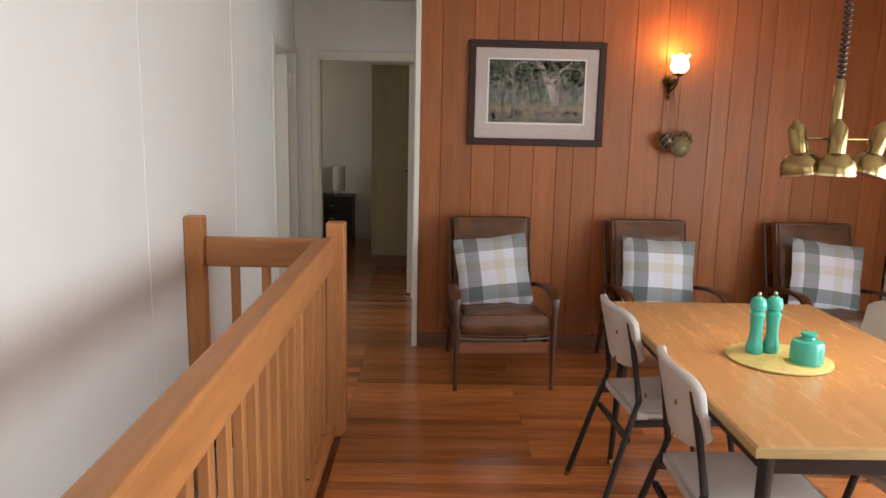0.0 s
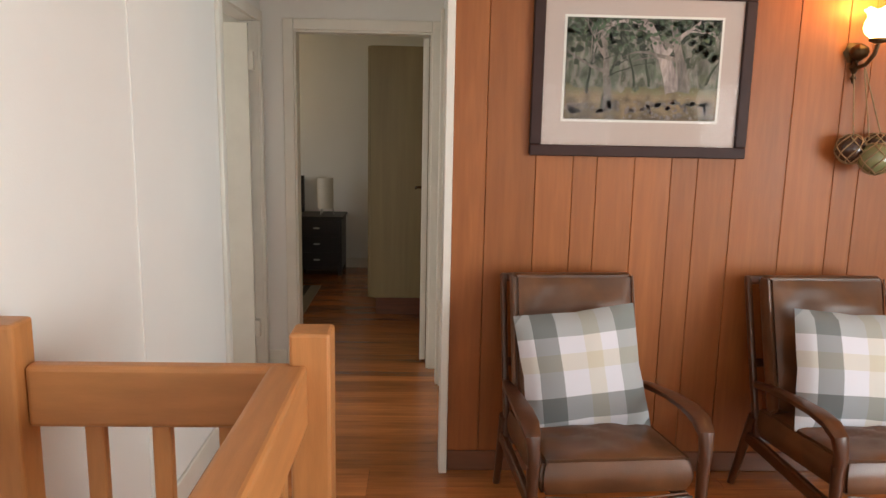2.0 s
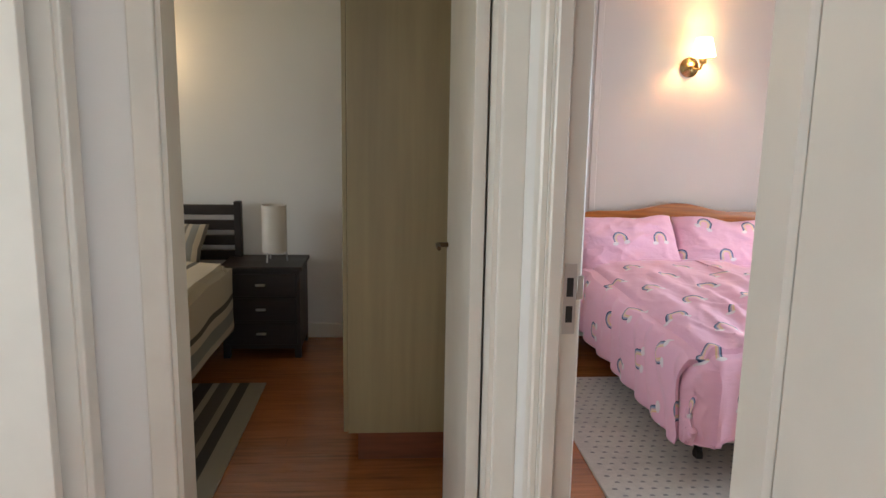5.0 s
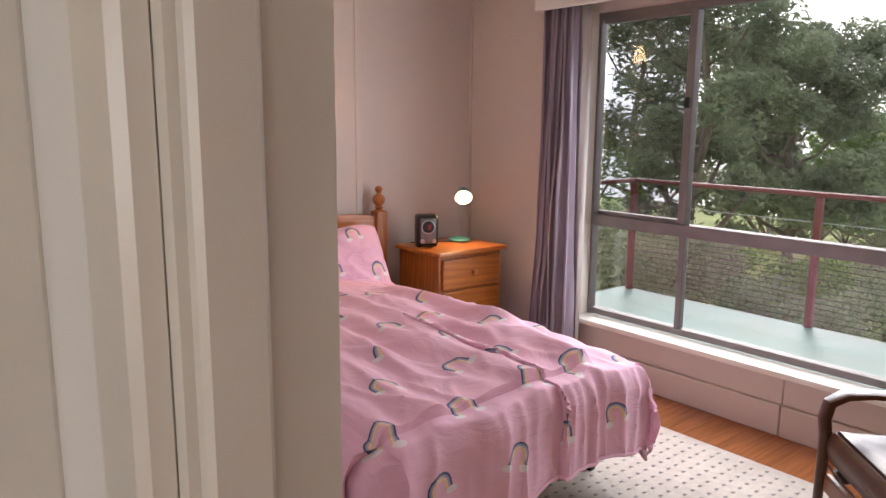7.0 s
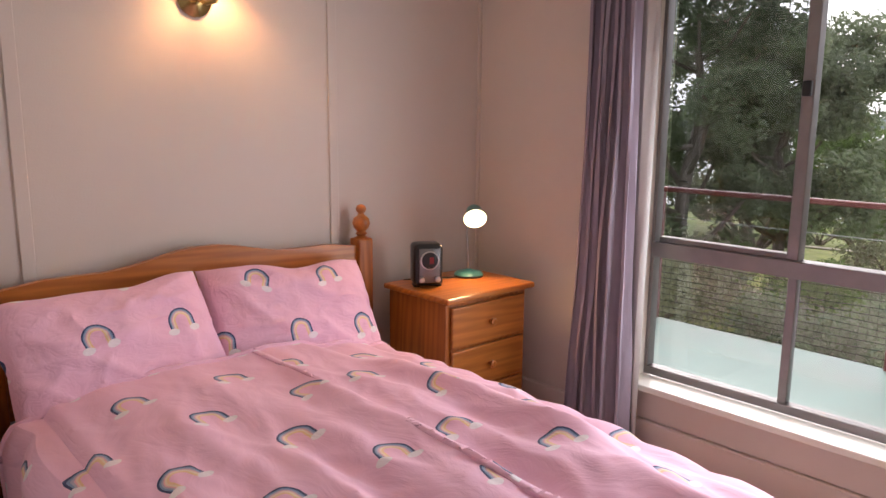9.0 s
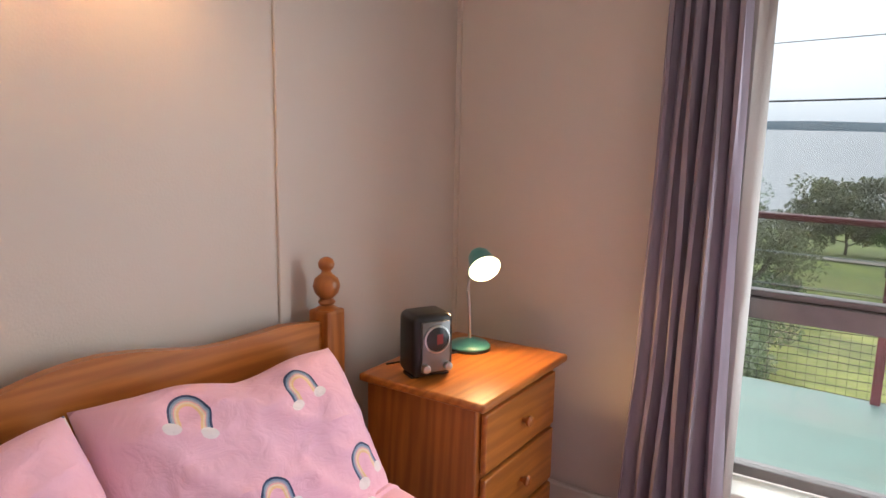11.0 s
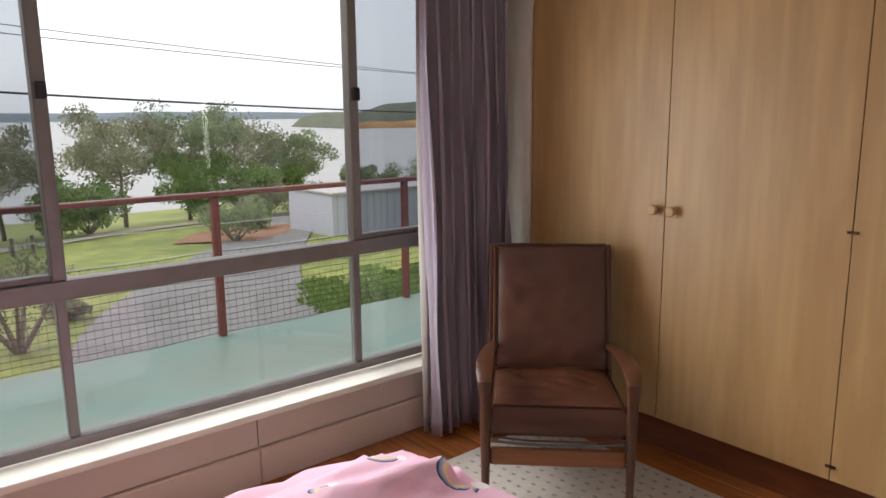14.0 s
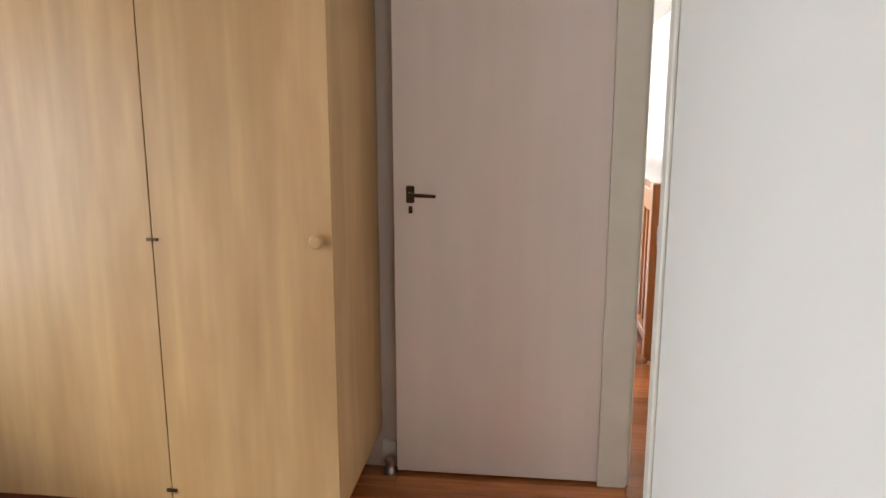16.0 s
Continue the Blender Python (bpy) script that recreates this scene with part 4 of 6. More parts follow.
for sx in (-1, 1):
    for sy in (-1, 1):
        lg = part("leg", rod(bmesh.new(), (sx * 0.41, sy * 0.69, 0.02), (sx * 0.385, sy * 0.665, 0.72), 0.012, 0.02, 12), BLACK, tb)
        part("foot", rod(bmesh.new(), (sx * 0.41, sy * 0.69, 0), (sx * 0.41, sy * 0.69, 0.022), 0.015, 0.013), BRASS, lg)


def dining_chair(m):
    """Faces +x: curved vinyl back on black tube legs."""
    c = thing("dining_chair", "cream vinyl dining chair with splayed black steel legs", "chair", m, "chairs round the table")
    bm = bmesh.new()
    n = 14
    g = []
    for i in range(n + 1):
        u = i / n * 2 - 1
        row = []
        for j in range(7):
            v = j / 6
            width = 0.20 * (1 - 0.10 * (1 - v))
            zz = 0.60 + v * 0.235 - (0.035 * abs(u) ** 6 if v > 0.5 else -0.05 * abs(u) ** 4 * (1 - 2 * v))
            row.append(bm.verts.new((0.045 * u * u - 0.05 * v, u * width, zz)))
        g.append(row)
    for i in range(n):
        for j in range(6):
            bm.faces.new((g[i][j], g[i + 1][j], g[i + 1][j + 1], g[i][j + 1]))
    bk = part("backrest", bm, VINYL, c)
    md = bk.modifiers.new("thick", "SOLIDIFY")
    md.thickness, md.offset = 0.028, 1
    bv = bk.modifiers.new("round", "BEVEL")
    bv.width, bv.segments = 0.009, 3
    for y in (-0.15, 0.15):
        for z in (0.66, 0.76):
            part("screw", lathe(bmesh.new(), [(0.008, 0), (0.008, 0.003), (0.003, 0.005)], n=10, m=Matrix.Translation((-0.045, y, z)) @ Matrix.Rotation(radians(-90), 4, "Y")), BRASS, bk)
    bm = boxes((0.03, 0.43, -0.2, 0.2, 0.42, 0.46))
    bmesh.ops.subdivide_edges(bm, edges=bm.edges, cuts=7, use_grid_fill=True)
    for v in bm.verts:
        u, q = (v.co.x - 0.23) / 0.2, v.co.y / 0.2
        if v.co.z > 0.44:
            v.co.z += 0.018 * max(0, 1 - u ** 4) * max(0, 1 - q ** 4)
        v.co.y *= 0.9 + 0.1 * (u + 1) / 2
    bmesh.ops.bevel(bm, geom=[e for e in bm.edges if e.calc_face_angle(0) > 1.0], offset=0.012, segments=2, affect="EDGES")
    part("seat", bm, VINYL, c)
    for s in (-1, 1):
        lg = part("rear_leg", tube(bmesh.new(), [(-0.10, s * 0.215, 0.02), (0.02, s * 0.185, 0.42), (0.045, s * 0.18, 0.50), (0.015, s * 0.165, 0.70), (-0.005, s * 0.16, 0.80)], 0.012, 10), BLACK, c)
        part("ferrule", rod(bmesh.new(), (-0.106, s * 0.2165, 0), (-0.1, s * 0.215, 0.025), 0.010, 0.011), BRASS, lg)
        lg = part("front_leg", rod(bmesh.new(), (0.47, s * 0.215, 0.02), (0.40, s * 0.175, 0.42), 0.009, 0.013, 10), BLACK, c)
        part("ferrule", rod(bmesh.new(), (0.474, s * 0.217, 0), (0.47, s * 0.215, 0.025), 0.010, 0.010), BRASS, lg)
        part("side_rail", boxes((0.015, 0.41, s * 0.178 - 0.009, s * 0.178 + 0.009, 0.395, 0.42), bevel=0.003), BLACK, c, smooth=False)
    part("cross_rail", boxes((0.005, 0.025, -0.18, 0.18, 0.33, 0.352), bevel=0.003), BLACK, c, smooth=False)
    return c


first = dining_chair(pose(0.83, 3.40, 0, 0, 0, 4))
copy_thing(first, pose(0.84, 2.72, 0, 0, 0, -2))
copy_thing(first, pose(1.93, 3.36, 0, 0, 0, 180))
copy_thing(first, pose(1.93, 2.72, 0, 0, 0, 183))

pl = thing("table_mat", "round yellow patterned plate on the table", "plate", pose(1.27, 2.98, 0.752))
part("disc", lathe(bmesh.new(), [(0.16, 0), (0.168, 0.004), (0.168, 0.008), (0.16, 0.011), (0.05, 0.010)], n=48), YELLOW, pl)
for x, y in ((1.205, 3.02), (1.265, 3.03)):
    ml = thing("pepper_mill", "tall turned teal grinder", "grinder", pose(x, y, 0.763), "teal table set")
    part("body", lathe(bmesh.new(), [(0.027, 0), (0.029, 0.01), (0.027, 0.03), (0.022, 0.045), (0.019, 0.075), (0.022, 0.11), (0.025, 0.135), (0.018, 0.145)], n=24), TEAL, ml)
    part("cap", lathe(bmesh.new(), [(0.018, 0.145), (0.026, 0.152), (0.027, 0.17), (0.022, 0.187), (0.01, 0.195)], n=24), TEAL, ml)
    part("knob", lathe(bmesh.new(), [(0.004, 0.195), (0.007, 0.2), (0.006, 0.208), (0.002, 0.211)], n=12), STEEL, ml)
sg = thing("sugar_pot", "small lidded teal pot", "pot", pose(1.335, 2.925, 0.763), "teal table set")
part("body", lathe(bmesh.new(), [(0.048, 0), (0.052, 0.006), (0.052, 0.06), (0.046, 0.073), (0.022, 0.08)], n=28), TEAL, sg)
part("lid", lathe(bmesh.new(), [(0.022, 0.08), (0.02, 0.088), (0.026, 0.094), (0.026, 0.1), (0.01, 0.104)], n=20), TEAL, sg)

# ---- pendant over the table ----
pd = thing("pendant_lamp", "three-headed brass pendant on a coiled black cord", "pendant lamp", pose(1.395, 3.02, 1.375))
part("stem", lathe(bmesh.new(), [(0.014, 0.13), (0.016, 0.16), (0.016, 0.29), (0.010, 0.30)], n=16), BRASS, pd)
coil = [(0.011 * math.cos(k * 0.9), 0.011 * math.sin(k * 0.9), 0.30 + k * (CH - 1.37 - 0.32) / 330) for k in range(331)]
part("coiled_cord", tube(bmesh.new(), coil, 0.0035, 5), BLACK, pd, "coiled black cord")
part("ceiling_rose", lathe(bmesh.new(), [(0.05, CH - 1.37 - 0.03), (0.04, CH - 1.37 - 0.005), (0.02, CH - 1.37)]), BRASS, pd)
for k, (a, tip) in enumerate(((-100, 0), (165, -12), (10, 14))):
    ca, sa = math.cos(radians(a)), math.sin(radians(a))
    rr = (0.035, 0.085, 0.135)[k]
    m = pose(rr * ca, rr * sa, 0.0, 0, tip, 0)
    hd = part("head", lathe(bmesh.new(), [(0.064, 0.0), (0.065, 0.02), (0.06, 0.04), (0.045, 0.058), (0.028, 0.066), (0.028, 0.145), (0.024, 0.15), (0.012, 0.165), (0.004, 0.175)], n=24, m=m), BRASS, pd)
    part("rim", lathe(bmesh.new(), [(0.062, -0.004), (0.067, -0.004), (0.067, 0.004), (0.062, 0.004)], n=24, m=m), CHROME, hd)
    part("bulb_face", lathe(bmesh.new(), [(0.056, -0.003), (0.052, 0.001)], n=24, m=m), LAMPW if k == 0 else STEEL, hd)
    if k:
        part("arm", rod(bmesh.new(), (0, 0, 0.11), (rr * ca, rr * sa, 0.11), 0.005), BRASS, pd)
lamp("pendant_light", "SPOT", look((1.43, 2.99, 1.36), (1.42, 2.9, 0)), 18, (1.0, 0.66, 0.32), radius=0.04, spot=(radians(120), 0.5))

# ---- picture on the panelled wall ----
pc = thing("framed_picture", "framed photograph of gum trees with cream mount", "picture", pose(0.76, PY - 0.004, 1.70))
for r in ((-0.44, 0.44, -0.028, 0, 0.285, 0.33), (-0.44, 0.44, -0.028, 0, -0.33, -0.285), (-0.44, -0.395, -0.028, 0, -0.285, 0.285), (0.395, 0.44, -0.028, 0, -0.285, 0.285)):
    part("frame", boxes(r, bevel=0.004), FRAMEW, pc, smooth=False)
part("mount", boxes((-0.395, 0.395, -0.012, -0.006, -0.285, 0.285)), MATB, pc, smooth=False)
part("mount_bevel", boxes((-0.318, 0.318, -0.0135, -0.0125, -0.192, 0.222)), MATW, pc, smooth=False)
part("photograph", boxes((-0.308, 0.308, -0.0152, -0.0142, -0.182, 0.212)), PHOTO, pc, smooth=False)
PBARK = mat("printed_bark", (0.20, 0.165, 0.14), 0.6, var=0.5, scale=30, bump=0, stretch=(3, 1, 1))
PDARK = mat("printed_foliage", (0.035, 0.045, 0.022), 0.6, var=0.6, scale=40, bump=0)


def printed_tree(x, z, lean, width, length, depth, rnd, dy, out):
    """A printed gum: a wavering stem that forks upward; shapes are clipped to the sheet."""
    px, pz, ang_, w = x, z, lean, width
    steps = 7
    prev = None
    for k in range(steps + 1):
        a = (px - w * math.cos(ang_), pz + w * math.sin(ang_))
        c = (px + w * math.cos(ang_), pz - w * math.sin(ang_))
        row = [out.verts.new((min(0.306, max(-0.306, u)), dy, min(0.210, max(-0.180, v)))) for u, v in (a, c)]
        if prev:
            out.faces.new((prev[0], prev[1], row[1], row[0]))
        prev = row
        ang_ += rnd.uniform(-0.22, 0.22)
        w *= 0.88
        px += math.sin(ang_) * length / steps
        pz += math.cos(ang_) * length / steps
        if depth and k > 1 and rnd.random() < 0.62:
            printed_tree(px, pz, ang_ + rnd.choice((-1, 1)) * rnd.uniform(0.45, 1.0), w * 0.55, length * 0.62, depth - 1, rnd, dy - 0.00008, out)


def printed_leaves(n, x0, x1, z0, z1, size, rnd, dy, material):
    bm = bmesh.new()
    for _ in range(n):
        x, z = rnd.uniform(x0, x1), rnd.triangular(z0, z1, z1)
        r = size * rnd.uniform(0.4, 1.3)
        bm.faces.new([bm.verts.new((min(0.306, max(-0.306, x + r * rnd.uniform(0.5, 1.3) * math.cos(q * 1.047))), dy, min(0.210, max(-0.180, z + r * rnd.uniform(0.5, 1.1) * math.sin(q * 1.047))))) for q in range(6)])
    part("printed_leaves", bm, material, pc, smooth=False)


PGREEN = mat("printed_green", (0.07, 0.11, 0.055), 0.6, var=0.5, scale=40, bump=0)
PPALE = mat("printed_pale_bark", (0.36, 0.29, 0.26), 0.6, var=0.45, scale=36, bump=0, stretch=(3, 1, 1))
rnd = random.Random(5)
printed_leaves(260, -0.30, 0.30, 0.02, 0.215, 0.016, rnd, -0.0153, PDARK)
for x, z, lean, w, ln, dp, mt in ((-0.22, -0.08, -0.1, 0.006, 0.26, 1, PDARK), (0.03, -0.05, 0.05, 0.006, 0.24, 1, PDARK), (-0.03, -0.05, -0.05, 0.005, 0.22, 1, PDARK), (0.26, -0.04, 0.1, 0.006, 0.24, 1, PDARK), (-0.14, -0.15, 0.02, 0.019, 0.36, 2, PBARK), (-0.155, -0.14, -0.04, 0.008, 0.30, 1, PDARK), (0.13, -0.07, -0.22, 0.034, 0.32, 2, PPALE), (0.17, -0.07, 0.16, 0.026, 0.30, 2, PBARK)):
    bm = bmesh.new()
    printed_tree(x, z, lean, w, ln, dp, rnd, -0.0156 - 0.0001 * rnd.random(), bm)
    part("printed_trunk", bm, mt, pc, smooth=False)
printed_leaves(170, -0.30, 0.30, 0.08, 0.215, 0.009, rnd, -0.0168, PGREEN)
printed_leaves(120, -0.30, 0.30, -0.18, -0.11, 0.012, rnd, -0.0166, PBARK)
g = part("glass", boxes((-0.395, 0.395, -0.0215, -0.0195, -0.285, 0.285)), PICGLASS, pc, smooth=False)
g.visible_shadow = False

# ---- wall sconce with glass floats ----
sc = thing("wall_sconce", "bronze wall lamp with a lit tulip glass shade", "wall lamp", pose(1.615, PY, 1.80))
part("back_plate", lathe(bmesh.new(), [(0.035, 0), (0.045, 0.006), (0.03, 0.014), (0.012, 0.022)], n=6, m=Matrix.Rotation(radians(90), 4, "X")), BRONZE, sc)
part("scroll_arm", tube(bmesh.new(), [(0, -0.01, -0.03), (0, -0.04, -0.06), (0.01, -0.08, -0.05), (0.02, -0.11, -0.015), (0.025, -0.12, 0.03)], 0.008, 8), BRONZE, sc)
part("finial", lathe(bmesh.new(), [(0.004, -0.12), (0.012, -0.1), (0.006, -0.085), (0.018, -0.06), (0.01, -0.04)], at=(0, -0.02, 0), n=12), BRONZE, sc)
part("globe_body", lathe(bmesh.new(), [(0.006, -0.035), (0.03, -0.018), (0.036, 0.0), (0.03, 0.018), (0.006, 0.033)], at=(0, -0.045, 0), n=16), BRONZE, sc)
part("gallery", lathe(bmesh.new(), [(0.012, 0.025), (0.034, 0.034), (0.036, 0.042), (0.03, 0.045)], at=(0.025, -0.12, 0), n=20), BRONZE, sc)
bm = bmesh.new()
prof = [(0.03, 0.045), (0.052, 0.065), (0.058, 0.085), (0.055, 0.105), (0.047, 0.125), (0.05, 0.140), (0.060, 0.152)]
rings = []
for j, (r, z) in enumerate(prof):
    rings.append([bm.verts.new((0.025 + r * math.cos(2 * math.pi * i / 36), -0.12 + r * math.sin(2 * math.pi * i / 36), z + (0.007 * math.sin(6 * 2 * math.pi * i / 36) if j == len(prof) - 1 else 0))) for i in range(36)])
for a, c in zip(rings, rings[1:]):
    for i in range(36):
        bm.faces.new((a[i], a[(i + 1) % 36], c[(i + 1) % 36], c[i]))
part("tulip_shade", bm, BULB, sc, "lit opal tulip glass")
lamp("sconce_light", "POINT", Matrix.Translation((1.64, 5.31, 1.97)), 9, (1.0, 0.40, 0.09), radius=0.04)
fl = thing("glass_floats", "three netted glass fishing floats hung below the lamp", "ornament", pose(1.665, PY - 0.075, 1.385))
for fx, fy, fz, r, mt in ((-0.055, 0.005, 0.035, 0.058, FLOATD), (0.055, 0.01, 0.045, 0.055, FLOATD), (0.015, -0.05, 0.0, 0.062, FLOATG)):
    bm = bmesh.new()
    bmesh.ops.create_uvsphere(bm, u_segments=20, v_segments=12, radius=r, matrix=Matrix.Translation((fx, fy, fz)))
    ob = part("float", bm, mt, fl)
    bm = bmesh.new()
    for k in range(7):
        for s in (-1, 1):
            tube(bm, [(fx + (r + 0.002) * math.sin(t) * math.cos(k * math.pi / 4 + s * t * 0.9), fy + (r + 0.002) * math.sin(t) * math.sin(k * math.pi / 4 + s * t * 0.9), fz - (r + 0.002) * math.cos(t)) for t in [0.15 + 2.7 * q / 10 for q in range(11)]], 0.0026, 4)
    part("net", bm, NETROPE, ob)
bm = bmesh.new()
for fx, fz in ((-0.055, 0.09), (0.055, 0.1), (0.015, 0.06)):
    rod(bm, (fx, 0, fz), (-0.05 if fx < 0 else -0.01, 0.06, 0.38), 0.003, n=5)
part("hanging_cord", bm, NETROPE, fl)

# ---- stair balustrade ----
bl = thing("balustrade", "honey timber stair balustrade with square balusters", "balustrade", kind="structure")
part("newel_post", boxes((-0.392, -0.303, 3.985, 4.072, -0.02, 1.04), bevel=0.008, seg=2), POSTW, bl, smooth=False)
part("newel_post", boxes((-1.039, -0.955, 3.955, 4.04, -0.3, 1.06), bevel=0.008, seg=2), POSTW, bl, smooth=False)
part("newel_post", boxes((-0.392, -0.303, -1.6, -1.513, -0.02, 1.04), bevel=0.008, seg=2), POSTW, bl, smooth=False)
part("handrail", boxes((-0.434, -0.352, -1.513, 3.985, 0.83, 0.972), bevel=0.012, seg=3), RAILW, bl, smooth=False)
part("end_rail", boxes((-0.955, -0.392, 3.985, 4.03, 0.823, 0.963), bevel=0.012, seg=3), mat("end_rail_timber", (0.48, 0.20, 0.065), 0.4, var=0.16, scale=8, bump=0.03, stretch=(0.7, 6, 4)), bl, smooth=False)
part("bottom_rail", boxes((-0.40, -0.35, -1.513, 3.985, 0.0, 0.06), bevel=0.006), RAILW, bl, smooth=False)
part("bottom_rail", boxes((-0.955, -0.392, 3.99, 4.03, -0.02, 0.07), bevel=0.006), RAILW, bl, smooth=False)
me = finish("baluster", boxes((-0.014, 0.014, -0.02, 0.02, 0.06, 0.832), bevel=0.003), POSTW)
for k in range(38):
    child_piece("baluster", me, bl, Matrix.Translation((-0.392, 3.86 - k * 0.14, 0)))
for k in range(3):
    child_piece("baluster", me, bl, pose(-0.82 + k * 0.145, 4.01, 0, 0, 0, 90))

# ---- bed ----
BX0, BX1, BY0, BY1 = 0.865, 2.41, 7.80, 9.79
bed = thing("bed", "pine double bed with turned posts and a scalloped headboard", "bed")
post = [(0.038, 0.0), (0.030, 0.03), (0.036, 0.06), (0.036, 0.4)]
turn = [(0.034, 0.915), (0.018, 0.925), (0.026, 0.935), (0.018, 0.945), (0.034, 0.962), (0.040, 0.982), (0.034, 1.003), (0.016, 1.018), (0.013, 1.026), (0.022, 1.036), (0.024, 1.048), (0.018, 1.06), (0.006, 1.066)]
for x in (BX0 + 0.04, BX1 - 0.04):
    p = part("bed_post", boxes((x - 0.038, x + 0.038, BY1 - 0.038, BY1 + 0.038, 0, 0.915), bevel=0.008, seg=2), PINEV, bed, smooth=False)
    part("finial", lathe(bmesh.new(), turn, at=(x, BY1, 0), n=20), PINEV, p)
bm = bmesh.new()
n = 40
outl = []
for i in range(n + 1):
    s = i / n
    u = abs(s - 0.5) * 2
    outl.append((BX0 + 0.078 + s * (BX1 - BX0 - 0.156), 0.905 + (0.055 * (0.5 + 0.5 * math.cos(math.pi * min(1, u / 0.55))) if u < 0.55 else 0.0) - 0.02 * max(0, u - 0.8) / 0.2))
rows = {}
for y in (BY1 - 0.014, BY1 + 0.014):
    for lvl in (0, 1):
        rows[(y, lvl)] = [bm.verts.new((x, y, z if lvl else 0.45)) for x, z in outl]
ya, yb = BY1 - 0.014, BY1 + 0.014
for i in range(n):
    for q in ((rows[ya, 0], rows[ya, 1]), (rows[yb, 0], rows[yb, 1]), (rows[ya, 1], rows[yb, 1]), (rows[ya, 0], rows[yb, 0])):
        bm.faces.new((q[0][i], q[0][i + 1], q[1][i + 1], q[1][i]))
part("headboard", bm, PINE, bed, smooth=False)
part("base", boxes((BX0 + 0.08, BX1 - 0.18, BY0 + 0.03, BY1 - 0.04, 0.13, 0.32), bevel=0.02, seg=2), SHEET, bed, "white fabric bed base")
for x in (BX0 + 0.2, BX1 - 0.23):
    for y in (BY0 + 0.16, BY1 - 0.2):
        lg = part("leg", rod(bmesh.new(), (x, y, 0.05), (x, y, 0.14), 0.02), BLACK, bed)
        part("castor", rod(bmesh.new(), (x - 0.014, y, 0.026), (x + 0.014, y, 0.026), 0.026, n=14), BLACK, lg, "black castor")
mt = thing("mattress", "white mattress under the pink bedding", "mattress")
part("block", boxes((BX0 + 0.08, BX1 - 0.2, BY0 + 0.02, BY1 - 0.05, 0.322, 0.50), bevel=0.04, seg=3), SHEET, mt)

dv = thing("duvet", "rumpled pink rainbow-print duvet draped over the bed", "bedding")
bm = bmesh.new()
layer = bm.loops.layers.uv.verify()
NU, NV = 190, 190


def ridge(x, y, z):
    return max(0.0, 1 - 2.4 * abs(noise.noise((x, y, z)))) ** 2.2


y_top, y_end = 9.42, 7.74
cx = (BX0 + BX1) / 2
grid = []
for j in range(NV + 1):
    row = []
    t = j / NV * 2.10
    for i in range(NU + 1):
        s = (i / NU * 2 - 1) * 1.10
        a = abs(s)
        hx = 0.485 if s > 0 else 0.66
        a = max(0, a - (0.10 if s > 0 else 0))
        drop_x = max(0, a - hx)
        run = y_top - y_end
        drop_y = max(0, t - run)
        hang = 0.30 if s > 0 else 0.34
        wob = noise.noise((s * 2.1, t * 2.1, 0.4))
        big = noise.noise((s * 1.1 + 4, t * 0.9, 2.0))
        x = math.copysign(min(a, hx) + 0.10 * math.sin(min(1, drop_x / 0.15) * math.pi / 2) * (1 if drop_x else 0) + 0.02 * min(1, drop_x * 6) * noise.noise((t * 5, s, 9)), s)
        y = y_top - min(t, run) - 0.09 * math.sin(min(1, drop_y / 0.15) * math.pi / 2)
        k_edge = math.cos(min(1, a / hx) * math.pi / 2) ** 0.35 if a < hx else 0
        z = 0.555 - 0.03 * max(0, t - 1.1) + 0.05 * k_edge + 0.02 * big - max(0, drop_x - 0.06) * hang / 0.35 - max(0, drop_y - 0.06) * 0.85
        if drop_x and drop_y:
            z = 0.53 - max(max(0, drop_x - 0.03) * 0.85, max(0, drop_y - 0.03) * 0.85)
        fan = 0.25 + 0.75 * min(1, t / 1.1)
        folds = 0.012 * math.sin(s * 14 + 1.6 * t + 2.6 * wob) * fan + 0.008 * math.sin(s * 29 - 2.0 * t + 3.2 * big + 2) * fan + 0.005 * math.sin(s * 47 + 3 * t + 3 * wob) * fan + 0.012 * abs(noise.noise((s * 5 + 1.2 * t, t * 1.6, 7)))
        folds += (0.016 * ridge(s * 3.0 + 0.9 * t, t * 0.8, 3.3) + 0.010 * ridge(s * 6.5 - 2.4 * t, t * 2.0, 8.1) + 0.006 * ridge(s * 12 + 3.0 * t, t * 4.5, 5.7)) * fan
        lay_ = (s - 0.30 - 0.12 * math.sin(t * 1.8)) / 0.035
        folds += 0.022 / (1 + math.exp(min(40, max(-40, 2 * lay_))))
        crease = 0.018 * math.exp(-((s - 0.30 - 0.12 * math.sin(t * 1.8)) / 0.05) ** 2) * (1 - 0.3 * math.cos(t * 3))
        hem = (drop_x > 0 or drop_y > 0)
        z += (folds + crease) * (0.35 if hem else 1.0) + 0.012 * wob
        if drop_y > 0.05:
            y += -0.012 * math.sin(s * 17 + 3 * wob) - 0.022 * ridge(s * 5 + 0.6 * wob, t * 0.5, 2.2) - 0.010 * ridge(s * 11, t * 0.7, 6.2)
        if drop_x > 0.05:
            x += math.copysign(0.022 * math.sin(t * 15 + 3 * wob), s)
        if drop_x and drop_y:
            x, y = x * 0.96, y + 0.05 * min(1, drop_x * 8)
        row.append(bm.verts.new((cx + x, y, max(z, 0.17 if drop_y < 0.3 else 0.19))))
    grid.append(row)
HEM, EDGE = [v.co.copy() for v in grid[-1]], [v.co.copy() for v in grid[0]]
